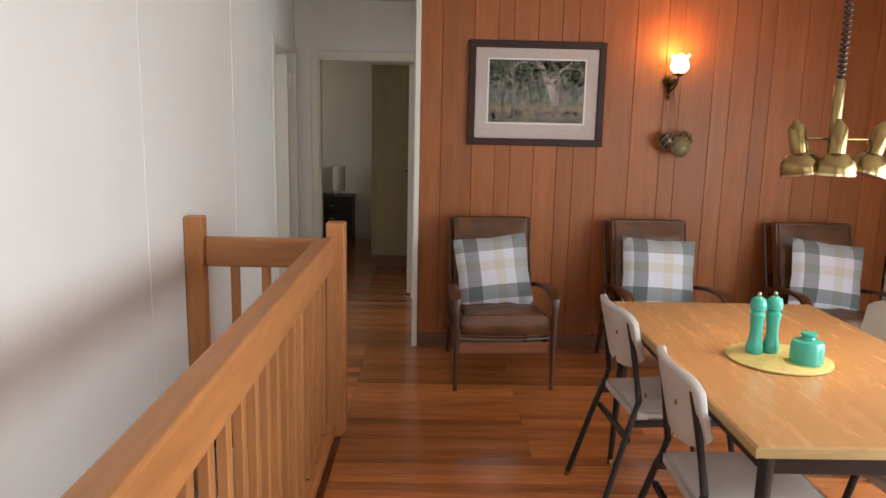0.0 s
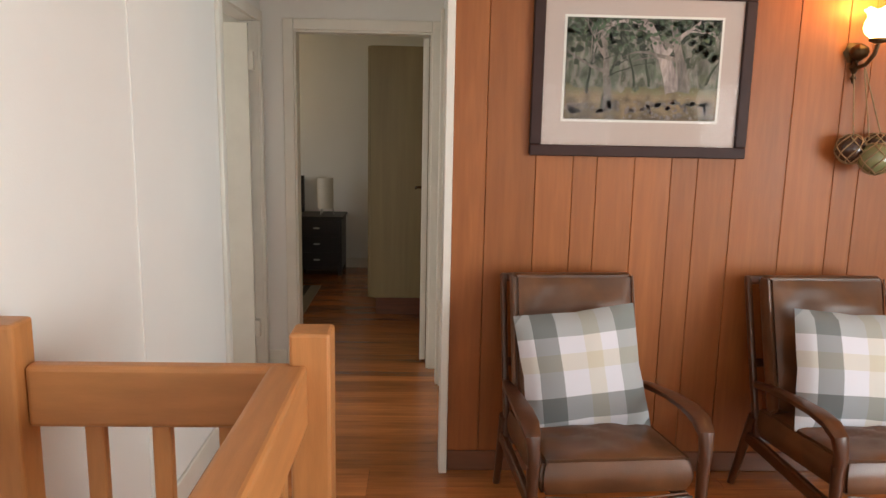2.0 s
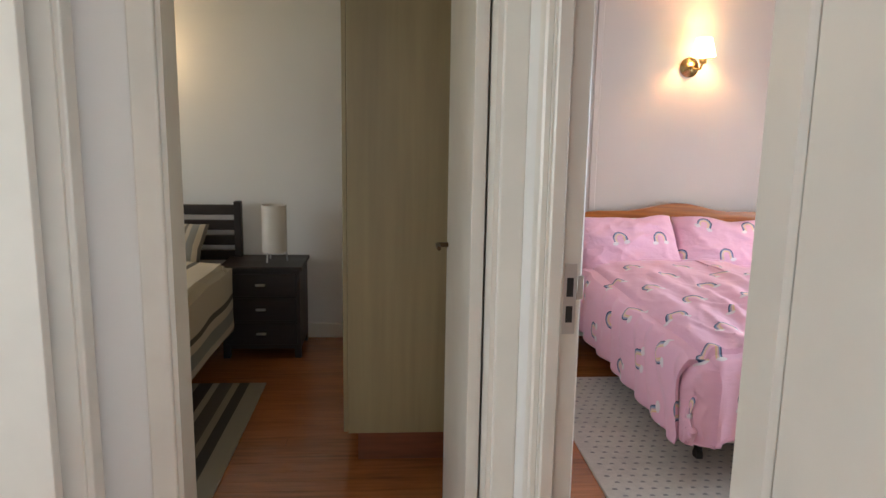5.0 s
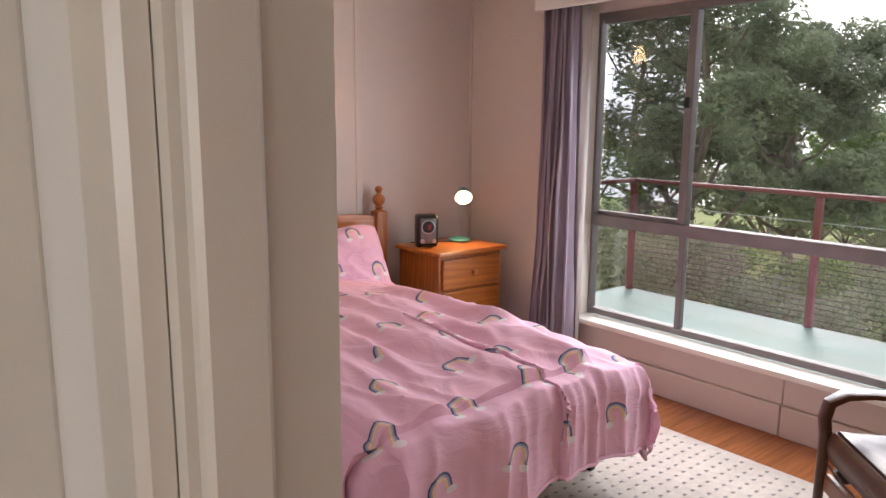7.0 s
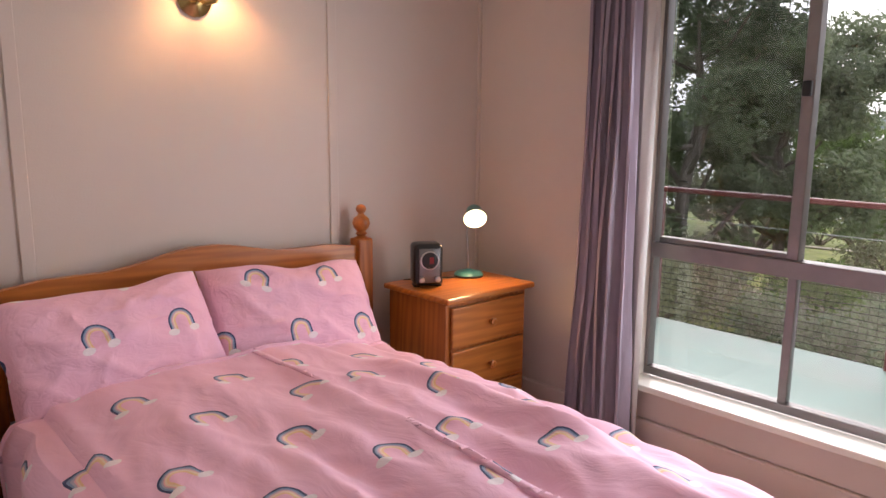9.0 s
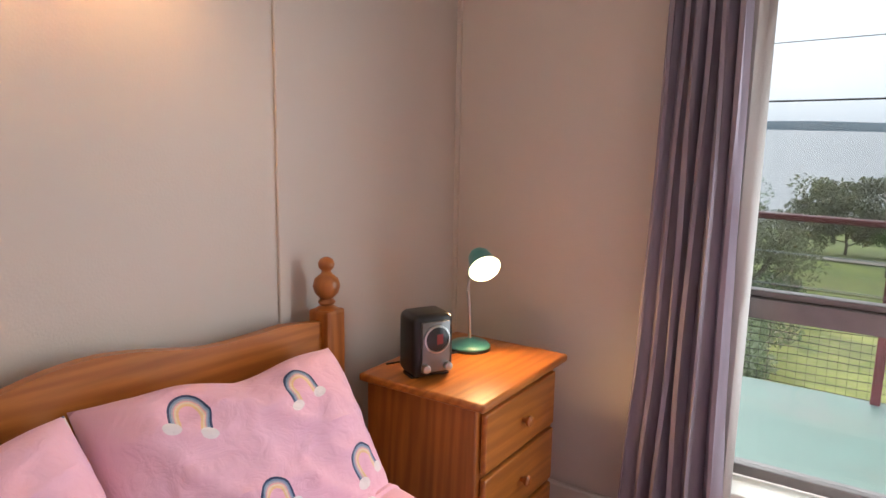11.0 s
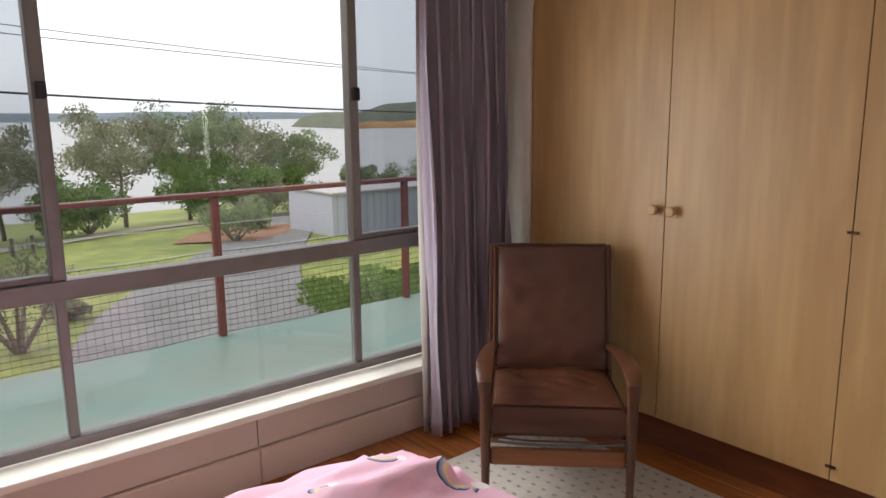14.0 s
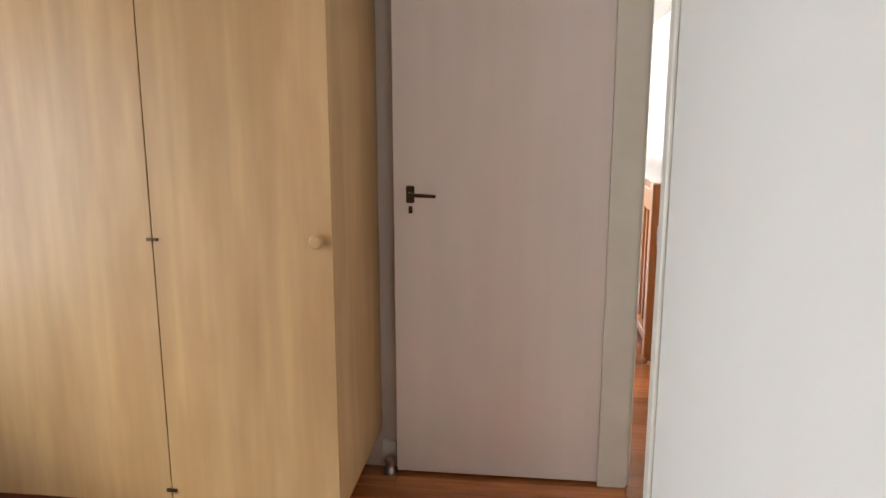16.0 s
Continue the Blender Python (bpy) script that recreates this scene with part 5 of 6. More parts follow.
for j in range(NV):
    for i in range(NU):
        f = bm.faces.new((grid[j][i], grid[j][i + 1], grid[j + 1][i + 1], grid[j + 1][i]))
        for lp, (a, c) in zip(f.loops, ((i, j), (i + 1, j), (i + 1, j + 1), (i, j + 1))):
            lp[layer].uv = (a / NU * 2.2, 3.0 - c / NV * 2.10)
ob = part("cover", bm, COTTON, dv)
ob.data.shade_smooth()
ob.modifiers.new("thick", "SOLIDIFY").thickness = 0.012
part("hem", tube(bmesh.new(), [HEM[k] for k in range(0, NU + 1, 2)], 0.007, 6), COTTON, dv)
part("turned_edge", tube(bmesh.new(), [EDGE[k] for k in range(0, NU + 1, 2)], 0.010, 6), COTTON, dv)
for x, rz, lab, off in ((1.235, 3, "pink rainbow pillow leaning on the headboard", 0.07), (1.905, -4, "pink rainbow pillow leaning on the headboard, corner folded", 0.68)):
    right = x > 1.5
    p = thing("pillow", lab, "pillow", pose(x, 9.575 if right else 9.55, 0.675 if right else 0.69, 58, 0, rz) @ pose(0, 0, 0, 0, 0, -3 if right else 2), "bed pillows")
    bm = cushion(bmesh.new(), 0.69, 0.47, 0.17, n=44, uvscale=(0.72, 0.49, off, off))
    for v in bm.verts:
        u, q = v.co.x / 0.345, v.co.y / 0.235
        k = 1 - max(abs(u), abs(q)) ** 6
        v.co.z += (0.016 * ridge(u * 1.8 + q, q * 1.3, off * 7) + 0.010 * ridge(u * 3 - q, q * 3.5, off * 11)) * (1 if v.co.z > 0 else -0.4) * k
        v.co.z -= 0.035 * max(0, abs(u) - 0.75) / 0.25 * max(0, q)
        v.co.y -= 0.03 * (1 - abs(u) ** 2) * max(0, q) * (0.4 + noise.noise((u * 1.5, off, 3)))
    ob = part("pillowcase", bm, COTTON, p)


# ---- bedside tables ----
def bedside(m):
    b = thing("bedside_table", "honey pine bedside table with three drawers", "bedside table", m, "bedside tables")
    part("top", boxes((-0.275, 0.275, -0.225, 0.215, 0.678, 0.704), bevel=0.009, seg=3), PINE, b, smooth=False)
    part("carcass", boxes((-0.25, 0.25, -0.185, 0.20, 0.06, 0.678), bevel=0.003), PINEV, b, smooth=False)
    part("base", boxes((-0.26, 0.26, -0.2, 0.205, 0.0, 0.06), bevel=0.006), PINEV, b, smooth=False)
    for k in range(3):
        z = 0.085 + k * 0.195
        d = part("drawer", boxes((-0.225, 0.225, -0.206, -0.186, z, z + 0.18), bevel=0.006, seg=2), PINE, b, smooth=False)
        part("knob", lathe(bmesh.new(), [(0.008, 0), (0.009, 0.01), (0.017, 0.018), (0.018, 0.025), (0.011, 0.031)], n=14, m=Matrix.Translation((0, -0.206, z + 0.09)) @ Matrix.Rotation(radians(90), 4, "X")), PINEV, d)
    return b


bs = bedside(pose(2.73, 9.53, 0))
copy_thing(bs, pose(0.56, 9.56, 0))
rd = thing("radio", "black retro radio with silver front and round dial", "radio", pose(2.575, 9.58, 0.704, 0, 0, -28))
bm = boxes((-0.066, 0.066, -0.055, 0.06, 0.006, 0.195), bevel=0.022, seg=4)
part("case", bm, BLACK, rd)
part("front", boxes((-0.046, 0.046, -0.066, -0.053, 0.024, 0.176), bevel=0.004, seg=2), PEWTER, rd, "silver front plate")
mY = Matrix.Rotation(radians(90), 4, "X")
part("dial", lathe(bmesh.new(), [(0.036, 0), (0.036, 0.004), (0.032, 0.006)], n=28, m=Matrix.Translation((0, -0.066, 0.125)) @ mY), BLACK, rd)
part("dial_ring", lathe(bmesh.new(), [(0.042, 0), (0.042, 0.006), (0.037, 0.007), (0.037, 0.0)], n=28, m=Matrix.Translation((0, -0.066, 0.125)) @ mY), STEEL, rd)
part("pointer", boxes((-0.002, 0.018, -0.0735, -0.0725, 0.11, 0.14)), mat("red_pointer", (0.25, 0.02, 0.02), 0.4), rd)
for x in (-0.036, 0.036):
    part("knob", lathe(bmesh.new(), [(0.013, 0), (0.012, 0.014), (0.008, 0.015)], n=16, m=Matrix.Translation((x, -0.066, 0.04)) @ mY), STEEL, rd)
for x in (-0.05, 0.05):
    part("foot", boxes((x - 0.012, x + 0.012, -0.03, 0.03, 0, 0.008)), BLACK, rd)
dl = thing("desk_lamp", "teal gooseneck desk lamp, lit", "desk lamp", pose(2.86, 9.60, 0.704))
part("base", lathe(bmesh.new(), [(0.068, 0), (0.07, 0.008), (0.07, 0.012), (0.06, 0.022), (0.02, 0.030), (0.008, 0.036)], n=32), TEALP, dl)
part("base_rim", lathe(bmesh.new(), [(0.071, 0), (0.071, 0.008), (0.069, 0.009)], n=32), BLACK, dl)
part("gooseneck", tube(bmesh.new(), [(0, 0, 0.03), (-0.004, 0.002, 0.12), (-0.012, 0.004, 0.2), (-0.010, 0.002, 0.26), (-0.004, -0.012, 0.295), (0.0, -0.028, 0.31)], 0.006, 10), STEEL, dl, "chrome gooseneck")
LD = Vector((-0.50, -0.66, -0.50))
hm = Matrix.Translation((0.0, -0.030, 0.312)) @ LD.to_track_quat("Z", "Y").to_matrix().to_4x4()
bm = lathe(bmesh.new(), [(0.010, -0.028), (0.026, -0.024), (0.036, -0.010), (0.041, 0.012), (0.047, 0.034), (0.056, 0.052)], n=28, m=hm)
part("shade", bm, TEALP, dl, "teal enamel shade")
part("bulb_face", lathe(bmesh.new(), [(0.053, 0.0525), (0.048, 0.060), (0.02, 0.064)], n=28, m=hm), LAMPW, dl, "lit bulb")
hp_ = Vector((2.86, 9.60, 0.704)) + hm @ Vector((0, 0, 0.09))
lamp("desk_lamp_light", "SPOT", look(hp_, hp_ + LD), 9, (1.0, 0.60, 0.26), radius=0.04, spot=(radians(165), 0.5))
cb = thing("lamp_cable", "thin black cable lying across the bedside table", "cable")
part("cable", tube(bmesh.new(), [(2.80, 9.60, 0.7075), (2.76, 9.62, 0.7075), (2.70, 9.66, 0.7075), (2.64, 9.68, 0.7075), (2.56, 9.72, 0.7075)], 0.003), BLACK, cb)

# ---- sconce over the bed ----
s2 = thing("bed_sconce", "brass wall lamp with a lit pleated shade", "wall lamp", pose(1.68, NY, 1.87))
part("back_plate", lathe(bmesh.new(), [(0.062, 0), (0.066, 0.008), (0.05, 0.018), (0.03, 0.03), (0.015, 0.036)], n=28, m=mY), BRASS, s2)
part("arm", tube(bmesh.new(), [(0, -0.03, 0), (0.02, -0.07, -0.02), (0.035, -0.11, -0.015), (0.04, -0.125, 0.03)], 0.009, 10), BRASS, s2)
part("cup", lathe(bmesh.new(), [(0.006, -0.01), (0.024, 0.0), (0.024, 0.025), (0.012, 0.03)], at=(0.04, -0.125, 0.02), n=20), BRASS, s2)
bm = bmesh.new()
rg = []
for r, z in ((0.080, 0.06), (0.078, 0.066), (0.050, 0.175), (0.050, 0.18)):
    rg.append([bm.verts.new((0.04 + r * (1 + 0.02 * math.cos(24 * 2 * math.pi * i / 72)) * math.cos(2 * math.pi * i / 72), -0.125 + r * math.sin(2 * math.pi * i / 72), z)) for i in range(72)])
for a, c in zip(rg, rg[1:]):
    for i in range(72):
        bm.faces.new((a[i], a[(i + 1) % 72], c[(i + 1) % 72], c[i]))
part("shade", bm, SHADE, s2, "lit cream fabric shade")
part("shade_trim", tube(bmesh.new(), [(0.04 + 0.081 * math.cos(k * math.pi / 24), -0.125 + 0.081 * math.sin(k * math.pi / 24), 0.06) for k in range(49)], 0.003, 6), BRASS, s2)
lamp("bed_sconce_light", "POINT", Matrix.Translation((1.72, NY - 0.125, 1.985)), 7, (1.0, 0.56, 0.24), radius=0.03)

# ---- bedroom rug ----
rg_ = thing("bedroom_rug", "cream rug with small grey tufts in rows", "rug")
part("weave", boxes((0.55, 2.80, 6.33, 9.0, -0.0005, 0.012), bevel=0.004), RUG, rg_, smooth=False)
vs, fs = [], []
for i in range(40):
    for j in range(48):
        x, y = 0.60 + i * 0.055 + (0.0275 if j % 2 else 0), 6.37 + j * 0.055
        if x > 2.77:
            continue
        k = len(vs)
        vs += [(x - 0.012, y - 0.006, 0.0125), (x + 0.012, y - 0.006, 0.0125), (x + 0.008, y + 0.008, 0.0125), (x - 0.008, y + 0.008, 0.0125), (x, y, 0.0165)]
        fs += [(k, k + 1, k + 4), (k + 1, k + 2, k + 4), (k + 2, k + 3, k + 4), (k + 3, k, k + 4)]
me = bpy.data.meshes.new("tufts")
me.from_pydata(vs, [], fs)
me.materials.append(RUGDOT)
tf = new("tufts", me)
tf.parent = rg_
tagged(tf, kind="stuff")

# ---- second bedroom through the hall door ----
dw = thing("second_wardrobe", "olive veneer wardrobe in the dim second bedroom", "wardrobe")
part("body", boxes((-0.50, -0.005, 7.98, 9.3, 0.14, 2.05), bevel=0.002), WARD2, dw, smooth=False)
part("plinth", boxes((-0.46, -0.005, 8.02, 9.3, 0, 0.14)), PLINTH, dw, smooth=False)
for y0 in (7.985, 8.64):
    d = part("door", boxes((-0.52, -0.501, y0, y0 + 0.65, 0.145, 2.045), bevel=0.002), WARD2, dw, smooth=False)
    part("knob", lathe(bmesh.new(), [(0.008, 0), (0.016, 0.014), (0.012, 0.028)], n=12, m=Matrix.Translation((-0.52, y0 + (0.60 if y0 < 8.2 else 0.05), 1.07)) @ Matrix.Rotation(radians(-90), 4, "Y")), BRASS, d)
ns = thing("nightstand", "espresso timber nightstand with three drawers", "nightstand", pose(-1.12, 9.62, 0))
part("body", boxes((-0.24, 0.24, -0.2, 0.2, 0.06, 0.56)), DARKW, ns, smooth=False)
part("top", boxes((-0.255, 0.255, -0.215, 0.215, 0.56, 0.585), bevel=0.004), DARKW, ns, smooth=False)
for x in (-0.22, 0.22):
    part("leg", boxes((x - 0.02, x + 0.02, -0.2, -0.16, 0, 0.06)), DARKW, ns, smooth=False)
    part("leg", boxes((x - 0.02, x + 0.02, 0.16, 0.2, 0, 0.06)), DARKW, ns, smooth=False)
for k in range(3):
    d = part("drawer", boxes((-0.22, 0.22, -0.214, -0.2, 0.09 + k * 0.155, 0.23 + k * 0.155), bevel=0.003), DARKW, ns, smooth=False)
    part("handle", boxes((-0.03, 0.03, -0.228, -0.214, 0.155 + k * 0.155, 0.17 + k * 0.155), bevel=0.003), STEEL, d)
tl = thing("table_lamp", "white cylinder table lamp on steel legs, unlit", "table lamp", pose(-1.06, 9.62, 0.585))
part("shade", lathe(bmesh.new(), [(0.078, 0.06), (0.078, 0.36), (0.074, 0.36), (0.074, 0.06)], n=32), TRIM, tl)
for k in range(3):
    part("leg", rod(bmesh.new(), (0.08 * math.cos(k * 2.1), 0.08 * math.sin(k * 2.1), 0), (0.06 * math.cos(k * 2.1), 0.06 * math.sin(k * 2.1), 0.16), 0.006), STEEL, tl)
b2 = thing("second_bed", "dark slatted bed in the second bedroom", "bed", pose(-2.10, 8.85, 0))
for z in (0.56, 0.66, 0.76, 0.86):
    part("slat", boxes((-0.78, 0.78, 0.92, 0.95, z, z + 0.065), bevel=0.004), DARKW, b2, smooth=False)
for x in (-0.8, 0.76):
    part("post", boxes((x, x + 0.045, 0.90, 0.96, 0, 0.95), bevel=0.004), DARKW, b2, smooth=False)
part("side_rail", boxes((0.74, 0.78, -1.0, 0.9, 0.2, 0.34), bevel=0.004), DARKW, b2, smooth=False)
part("side_rail", boxes((-0.78, -0.74, -1.0, 0.9, 0.2, 0.34), bevel=0.004), DARKW, b2, smooth=False)
part("mattress", boxes((-0.73, 0.73, -1.0, 0.88, 0.2, 0.5), bevel=0.04, seg=3), SHEET, b2)
for x in (-0.78, 0.74):
    part("foot", boxes((x, x + 0.04, -1.0, -0.94, 0, 0.22)), DARKW, b2, smooth=False)
q = thing("striped_quilt", "cream and grey striped quilt on the second bed", "quilt")
bm = boxes((-2.87, -1.27, 7.82, 9.4, 0.20, 0.63))
bmesh.ops.subdivide_edges(bm, edges=bm.edges, cuts=14, use_grid_fill=True)
layer = bm.loops.layers.uv.verify()
for v in bm.verts:
    v.co += 0.02 * Vector(noise.noise_vector(v.co * 2.5))
bmesh.ops.bevel(bm, geom=[e for e in bm.edges if e.calc_face_angle(0) > 0.9], offset=0.06, segments=3, affect="EDGES")
for f in bm.faces:
    for lp in f.loops:
        lp[layer].uv = (lp.vert.co.x * 0.8 + lp.vert.co.z * 0.8, lp.vert.co.y * 0.5)
part("cloth", bm, STRIPE, q)
qp = thing("striped_pillow", "striped pillow against the dark slatted headboard", "pillow", pose(-1.83, 9.55, 0.66, 40, 0, 0))
part("pillowcase", cushion(bmesh.new(), 0.68, 0.45, 0.16), STRIPE, qp)
r2 = thing("striped_rug", "grey and cream striped rug beside the second bed", "rug")
bm = boxes((-1.62, -1.02, 7.6, 8.96, -0.0005, 0.009))
layer = bm.loops.layers.uv.verify()
for f in bm.faces:
    for lp in f.loops:
        lp[layer].uv = (lp.vert.co.x * 0.9, lp.vert.co.y)
part("weave", bm, STRIPERUG, r2, smooth=False)
wl2 = thing("second_wall_lamp", "small warm wall lamp in the second bedroom", "wall lamp", pose(-1.95, NY, 1.75))
part("back_plate", lathe(bmesh.new(), [(0.05, 0), (0.05, 0.01), (0.02, 0.05)], n=20, m=mY), BRASS, wl2)
part("shade", lathe(bmesh.new(), [(0.075, 0.05), (0.05, 0.16)], at=(0, -0.1, 0), n=24), SHADE, wl2)
lamp("second_wall_light", "POINT", Matrix.Translation((-1.95, NY - 0.2, 1.87)), 3, (1.0, 0.6, 0.28), radius=0.05)

# ---- kitchen end of the living room, seen through the doorway ----
kc = thing("kitchen_cupboard", "pale green kitchen cupboard with open shelf and bench", "cupboard", pose(-0.62, -2.75, 0))
part("base_unit", boxes((-0.4, 0.6, -0.33, 0.25, 0, 0.88), bevel=0.003), mat("pale_green_paint", (0.55, 0.56, 0.42), 0.4), kc, smooth=False)
part("worktop", boxes((-0.41, 0.62, -0.33, 0.28, 0.88, 0.91), bevel=0.004), STEEL, kc, smooth=False)
part("wall_unit", boxes((-0.4, 0.4, -0.33, 0.0, 1.35, 2.1), bevel=0.003), TRIM, kc, smooth=False)

# ---- deck and railing outside ----
dk = thing("deck", "green painted deck outside the bedroom window", "deck", kind="structure")
part("boards", boxes((3.325, 5.42, -3.0, 10.2, -0.16, -0.06)), GREENDECK, dk, smooth=False)
fn = thing("deck_railing", "oxide red steel deck railing with black netting", "railing", kind="structure")
RX = 5.38
ys = [10.1 - k * 1.63 for k in range(8)]
for y in ys:
    part("post", boxes((RX - 0.025, RX + 0.025, y - 0.025, y + 0.025, -0.06, 0.93), bevel=0.004), REDRAIL, fn, smooth=False)
part("top_rail", boxes((RX - 0.035, RX + 0.035, -1.4, 10.14, 0.93, 0.965), bevel=0.006), REDRAIL, fn, smooth=False)
part("top_rail", boxes((3.34, RX - 0.035, 10.07, 10.14, 0.93, 0.965), bevel=0.006), REDRAIL, fn, smooth=False)
part("post", boxes((3.4, 3.45, 10.08, 10.13, -0.06, 0.93), bevel=0.004), REDRAIL, fn, smooth=False)
bm = bmesh.new()
for z in (0.55, 0.74):
    rod(bm, (RX, -1.3, z), (RX, 10.1, z), 0.0025, n=5)
part("wire", bm, STEEL, fn)
bm = bmesh.new()
for k in range(14):
    z = -0.05 + k * 0.045
    tube(bm, [(RX + 0.03, 10.08 - i * 0.4, z - 0.008 * math.sin(i * 2.1 + k)) for i in range(28)], 0.0022, 4)
for k in range(206):
    y = 10.05 - k * 0.053
    tube(bm, [(RX + 0.03, y, -0.05), (RX + 0.032, y + 0.004, 0.25), (RX + 0.03, y, 0.54)], 0.0011, 4)
nt_ = part("netting", bm, NETM, fn, "black garden netting", smooth=False)
tagged(nt_, kind="stuff")

# ---- ground, drive, sea ----


def land(x, y):
    d = max(0, x - 5)
    z = -2.6 - 0.055 * min(d, 34) - 0.16 * max(0, min(d, 62) - 34) * 0.6
    z += 1.6 * math.exp(-((y - 20) / 8) ** 2) * math.exp(-((x - 16) / 14) ** 2)
    return z + 0.25 * noise.noise((x * 0.08, y * 0.08, 0)) - (6 if d > 64 else 0)


bm = bmesh.new()
xs = [-60, -20, -4] + [3 + k * 1.5 for k in range(46)] + [80, 140, 400, 3800]
yy = [-3800, -800, -200, -100, -70] + [-60 + k * 3 for k in range(47)] + [95, 130, 300, 900, 3800]
g = [[bm.verts.new((x, y, land(x, y) if x < 400 else -40)) for y in yy] for x in xs]
for i in range(len(xs) - 1):
    for j in range(len(yy) - 1):
        bm.faces.new((g[i][j], g[i + 1][j], g[i + 1][j + 1], g[i][j + 1]))
setting("ground", bm, GRASS, "sloping green lawn below the deck", "lawn", smooth=True)
setting("water", boxes((30, 4200, -4200, 4200, -8.4, -8.3)), SEA, "grey choppy bay", "sea")


def ribbon(name, pts, material, label, category, lift=0.05):
    bm = bmesh.new()
    prev = None
    for i, (x, y, w) in enumerate(pts):
        a, c = Vector(pts[max(0, i - 1)][:2]), Vector(pts[min(len(pts) - 1, i + 1)][:2])
        d = (c - a).normalized()
        nn = Vector((-d.y, d.x))
        row = []
        for k in range(7):
            q = Vector((x, y)) + nn * w * (k / 6 - 0.5)
            row.append(bm.verts.new((q.x, q.y, land(q.x, q.y) + lift)))
        if prev:
            for k in range(6):
                bm.faces.new((prev[k], prev[k + 1], row[k + 1], row[k]))
        prev = row
    return setting(name, bm, material, label, category, smooth=True)


def curve(pts, n=14):
    out = []
    for i in range(len(pts) - 1):
        p0, p1, p2, p3 = pts[max(0, i - 1)], pts[i], pts[i + 1], pts[min(len(pts) - 1, i + 2)]
        for k in range(n):
            t = k / n
            out.append(tuple(0.5 * (2 * b + (c - a) * t + (2 * a - 5 * b + 4 * c - d) * t * t + (3 * b - a - 3 * c + d) * t ** 3) for a, b, c, d in zip(p0, p1, p2, p3)))
    return out + [pts[-1]]


ribbon("road", curve([(8, 2.5, 7), (13, 3.2, 6.0), (18, 2.0, 5.5), (25, -2.0, 4.2), (35, -9, 3.6), (44, -15, 4)]), ASPH, "grey asphalt drive curving down to the shore", "drive", 0.06)
ribbon("pavement", curve([(30, 30, 1.6), (34, 16, 1.6), (38, 4, 1.6), (41, -6, 1.8), (44, -14, 2)]), GRAVEL, "pale gravel path along the shore", "path", 0.05)
ribbon("ground_sand", curve([(9.5, 6.2, 0.7), (11.5, 6.0, 1.3), (13.5, 6.6, 1.0), (15, 7.4, 0.5)]), GRAVEL, "worn sandy patch at the edge of the lawn", "bare ground", 0.05)
ribbon("ground_mulch", [(31, -3.5, 4), (33, -5.5, 5), (35, -8, 4)], MULCH, "red mulch round the shrubs", "garden bed", 0.07)

# far shore and headland
bm = bmesh.new()
prev = None
for k in range(60):
    y = 3000 - k * 95
    h = -8 + 26 + 8 * noise.noise((k * 0.3, 1, 2)) + 6 * noise.noise((k * 0.07, 5, 2))
    row = [bm.verts.new((2600, y, -9)), bm.verts.new((2640, y, h)), bm.verts.new((2900, y, h + 4))]
    if prev:
        for q in range(2):
            bm.faces.new((prev[q], prev[q + 1], row[q + 1], row[q]))
    prev = row
setting("backdrop_far_shore", bm, FAR, "low hazy blue far shore across the bay", "far shore", smooth=True)
bm = bmesh.new()
prev = None
for k in range(50):
    t = k / 49
    x, y = 480 - 60 * t, -292 - 420 * t
    h = (21 * min(1, t * 3.2) ** 0.7 + 6 * noise.noise((t * 9, 0, 0)) + 2) * (1 if t > 0 else 0)
    cl = h * (0.45 + 0.25 * noise.noise((t * 14, 3, 1)))
    jag = 5 * noise.noise((t * 22, 1, 7))
    row = [bm.verts.new((x - 8, y, -9)), bm.verts.new((x - 4 + jag, y, -8 + cl * 0.5)), bm.verts.new((x + 3 + jag, y, -8 + cl)), bm.verts.new((x + 30, y - 10, -8 + h)), bm.verts.new((x + 140, y - 30, -8 + h * 1.05))]
    if prev:
        for q in range(4):
            bm.faces.new((prev[q], prev[q + 1], row[q + 1], row[q])).material_index = 0 if q < 2 else 1
    prev = row
hd = setting("backdrop_headland", bm, CLIFF, "bush-topped headland with ochre cliffs", "headland", smooth=True)
hd.data.materials.append(HILL)


# ---- trees ----
def leaves(bm, c, r, n, size, rnd, flat=0.75):
    for _ in range(n):
        while True:
            p = Vector((rnd.uniform(-1, 1), rnd.uniform(-1, 1), rnd.uniform(-1, 1)))
            if 0.15 < p.length < 1:
                break
        p = Vector(c) + Vector((p.x * r, p.y * r, p.z * r * flat))
        a = Vector((rnd.gauss(0, 1), rnd.gauss(0, 1), rnd.gauss(0, 0.8))).normalized()
        o = a.orthogonal().normalized()
        s = size * rnd.uniform(0.6, 1.4)
        vs_ = [bm.verts.new(p + a * s), bm.verts.new(p + o * s * 0.42), bm.verts.new(p - a * s), bm.verts.new(p - o * s * 0.42)]
        bm.faces.new(vs_)


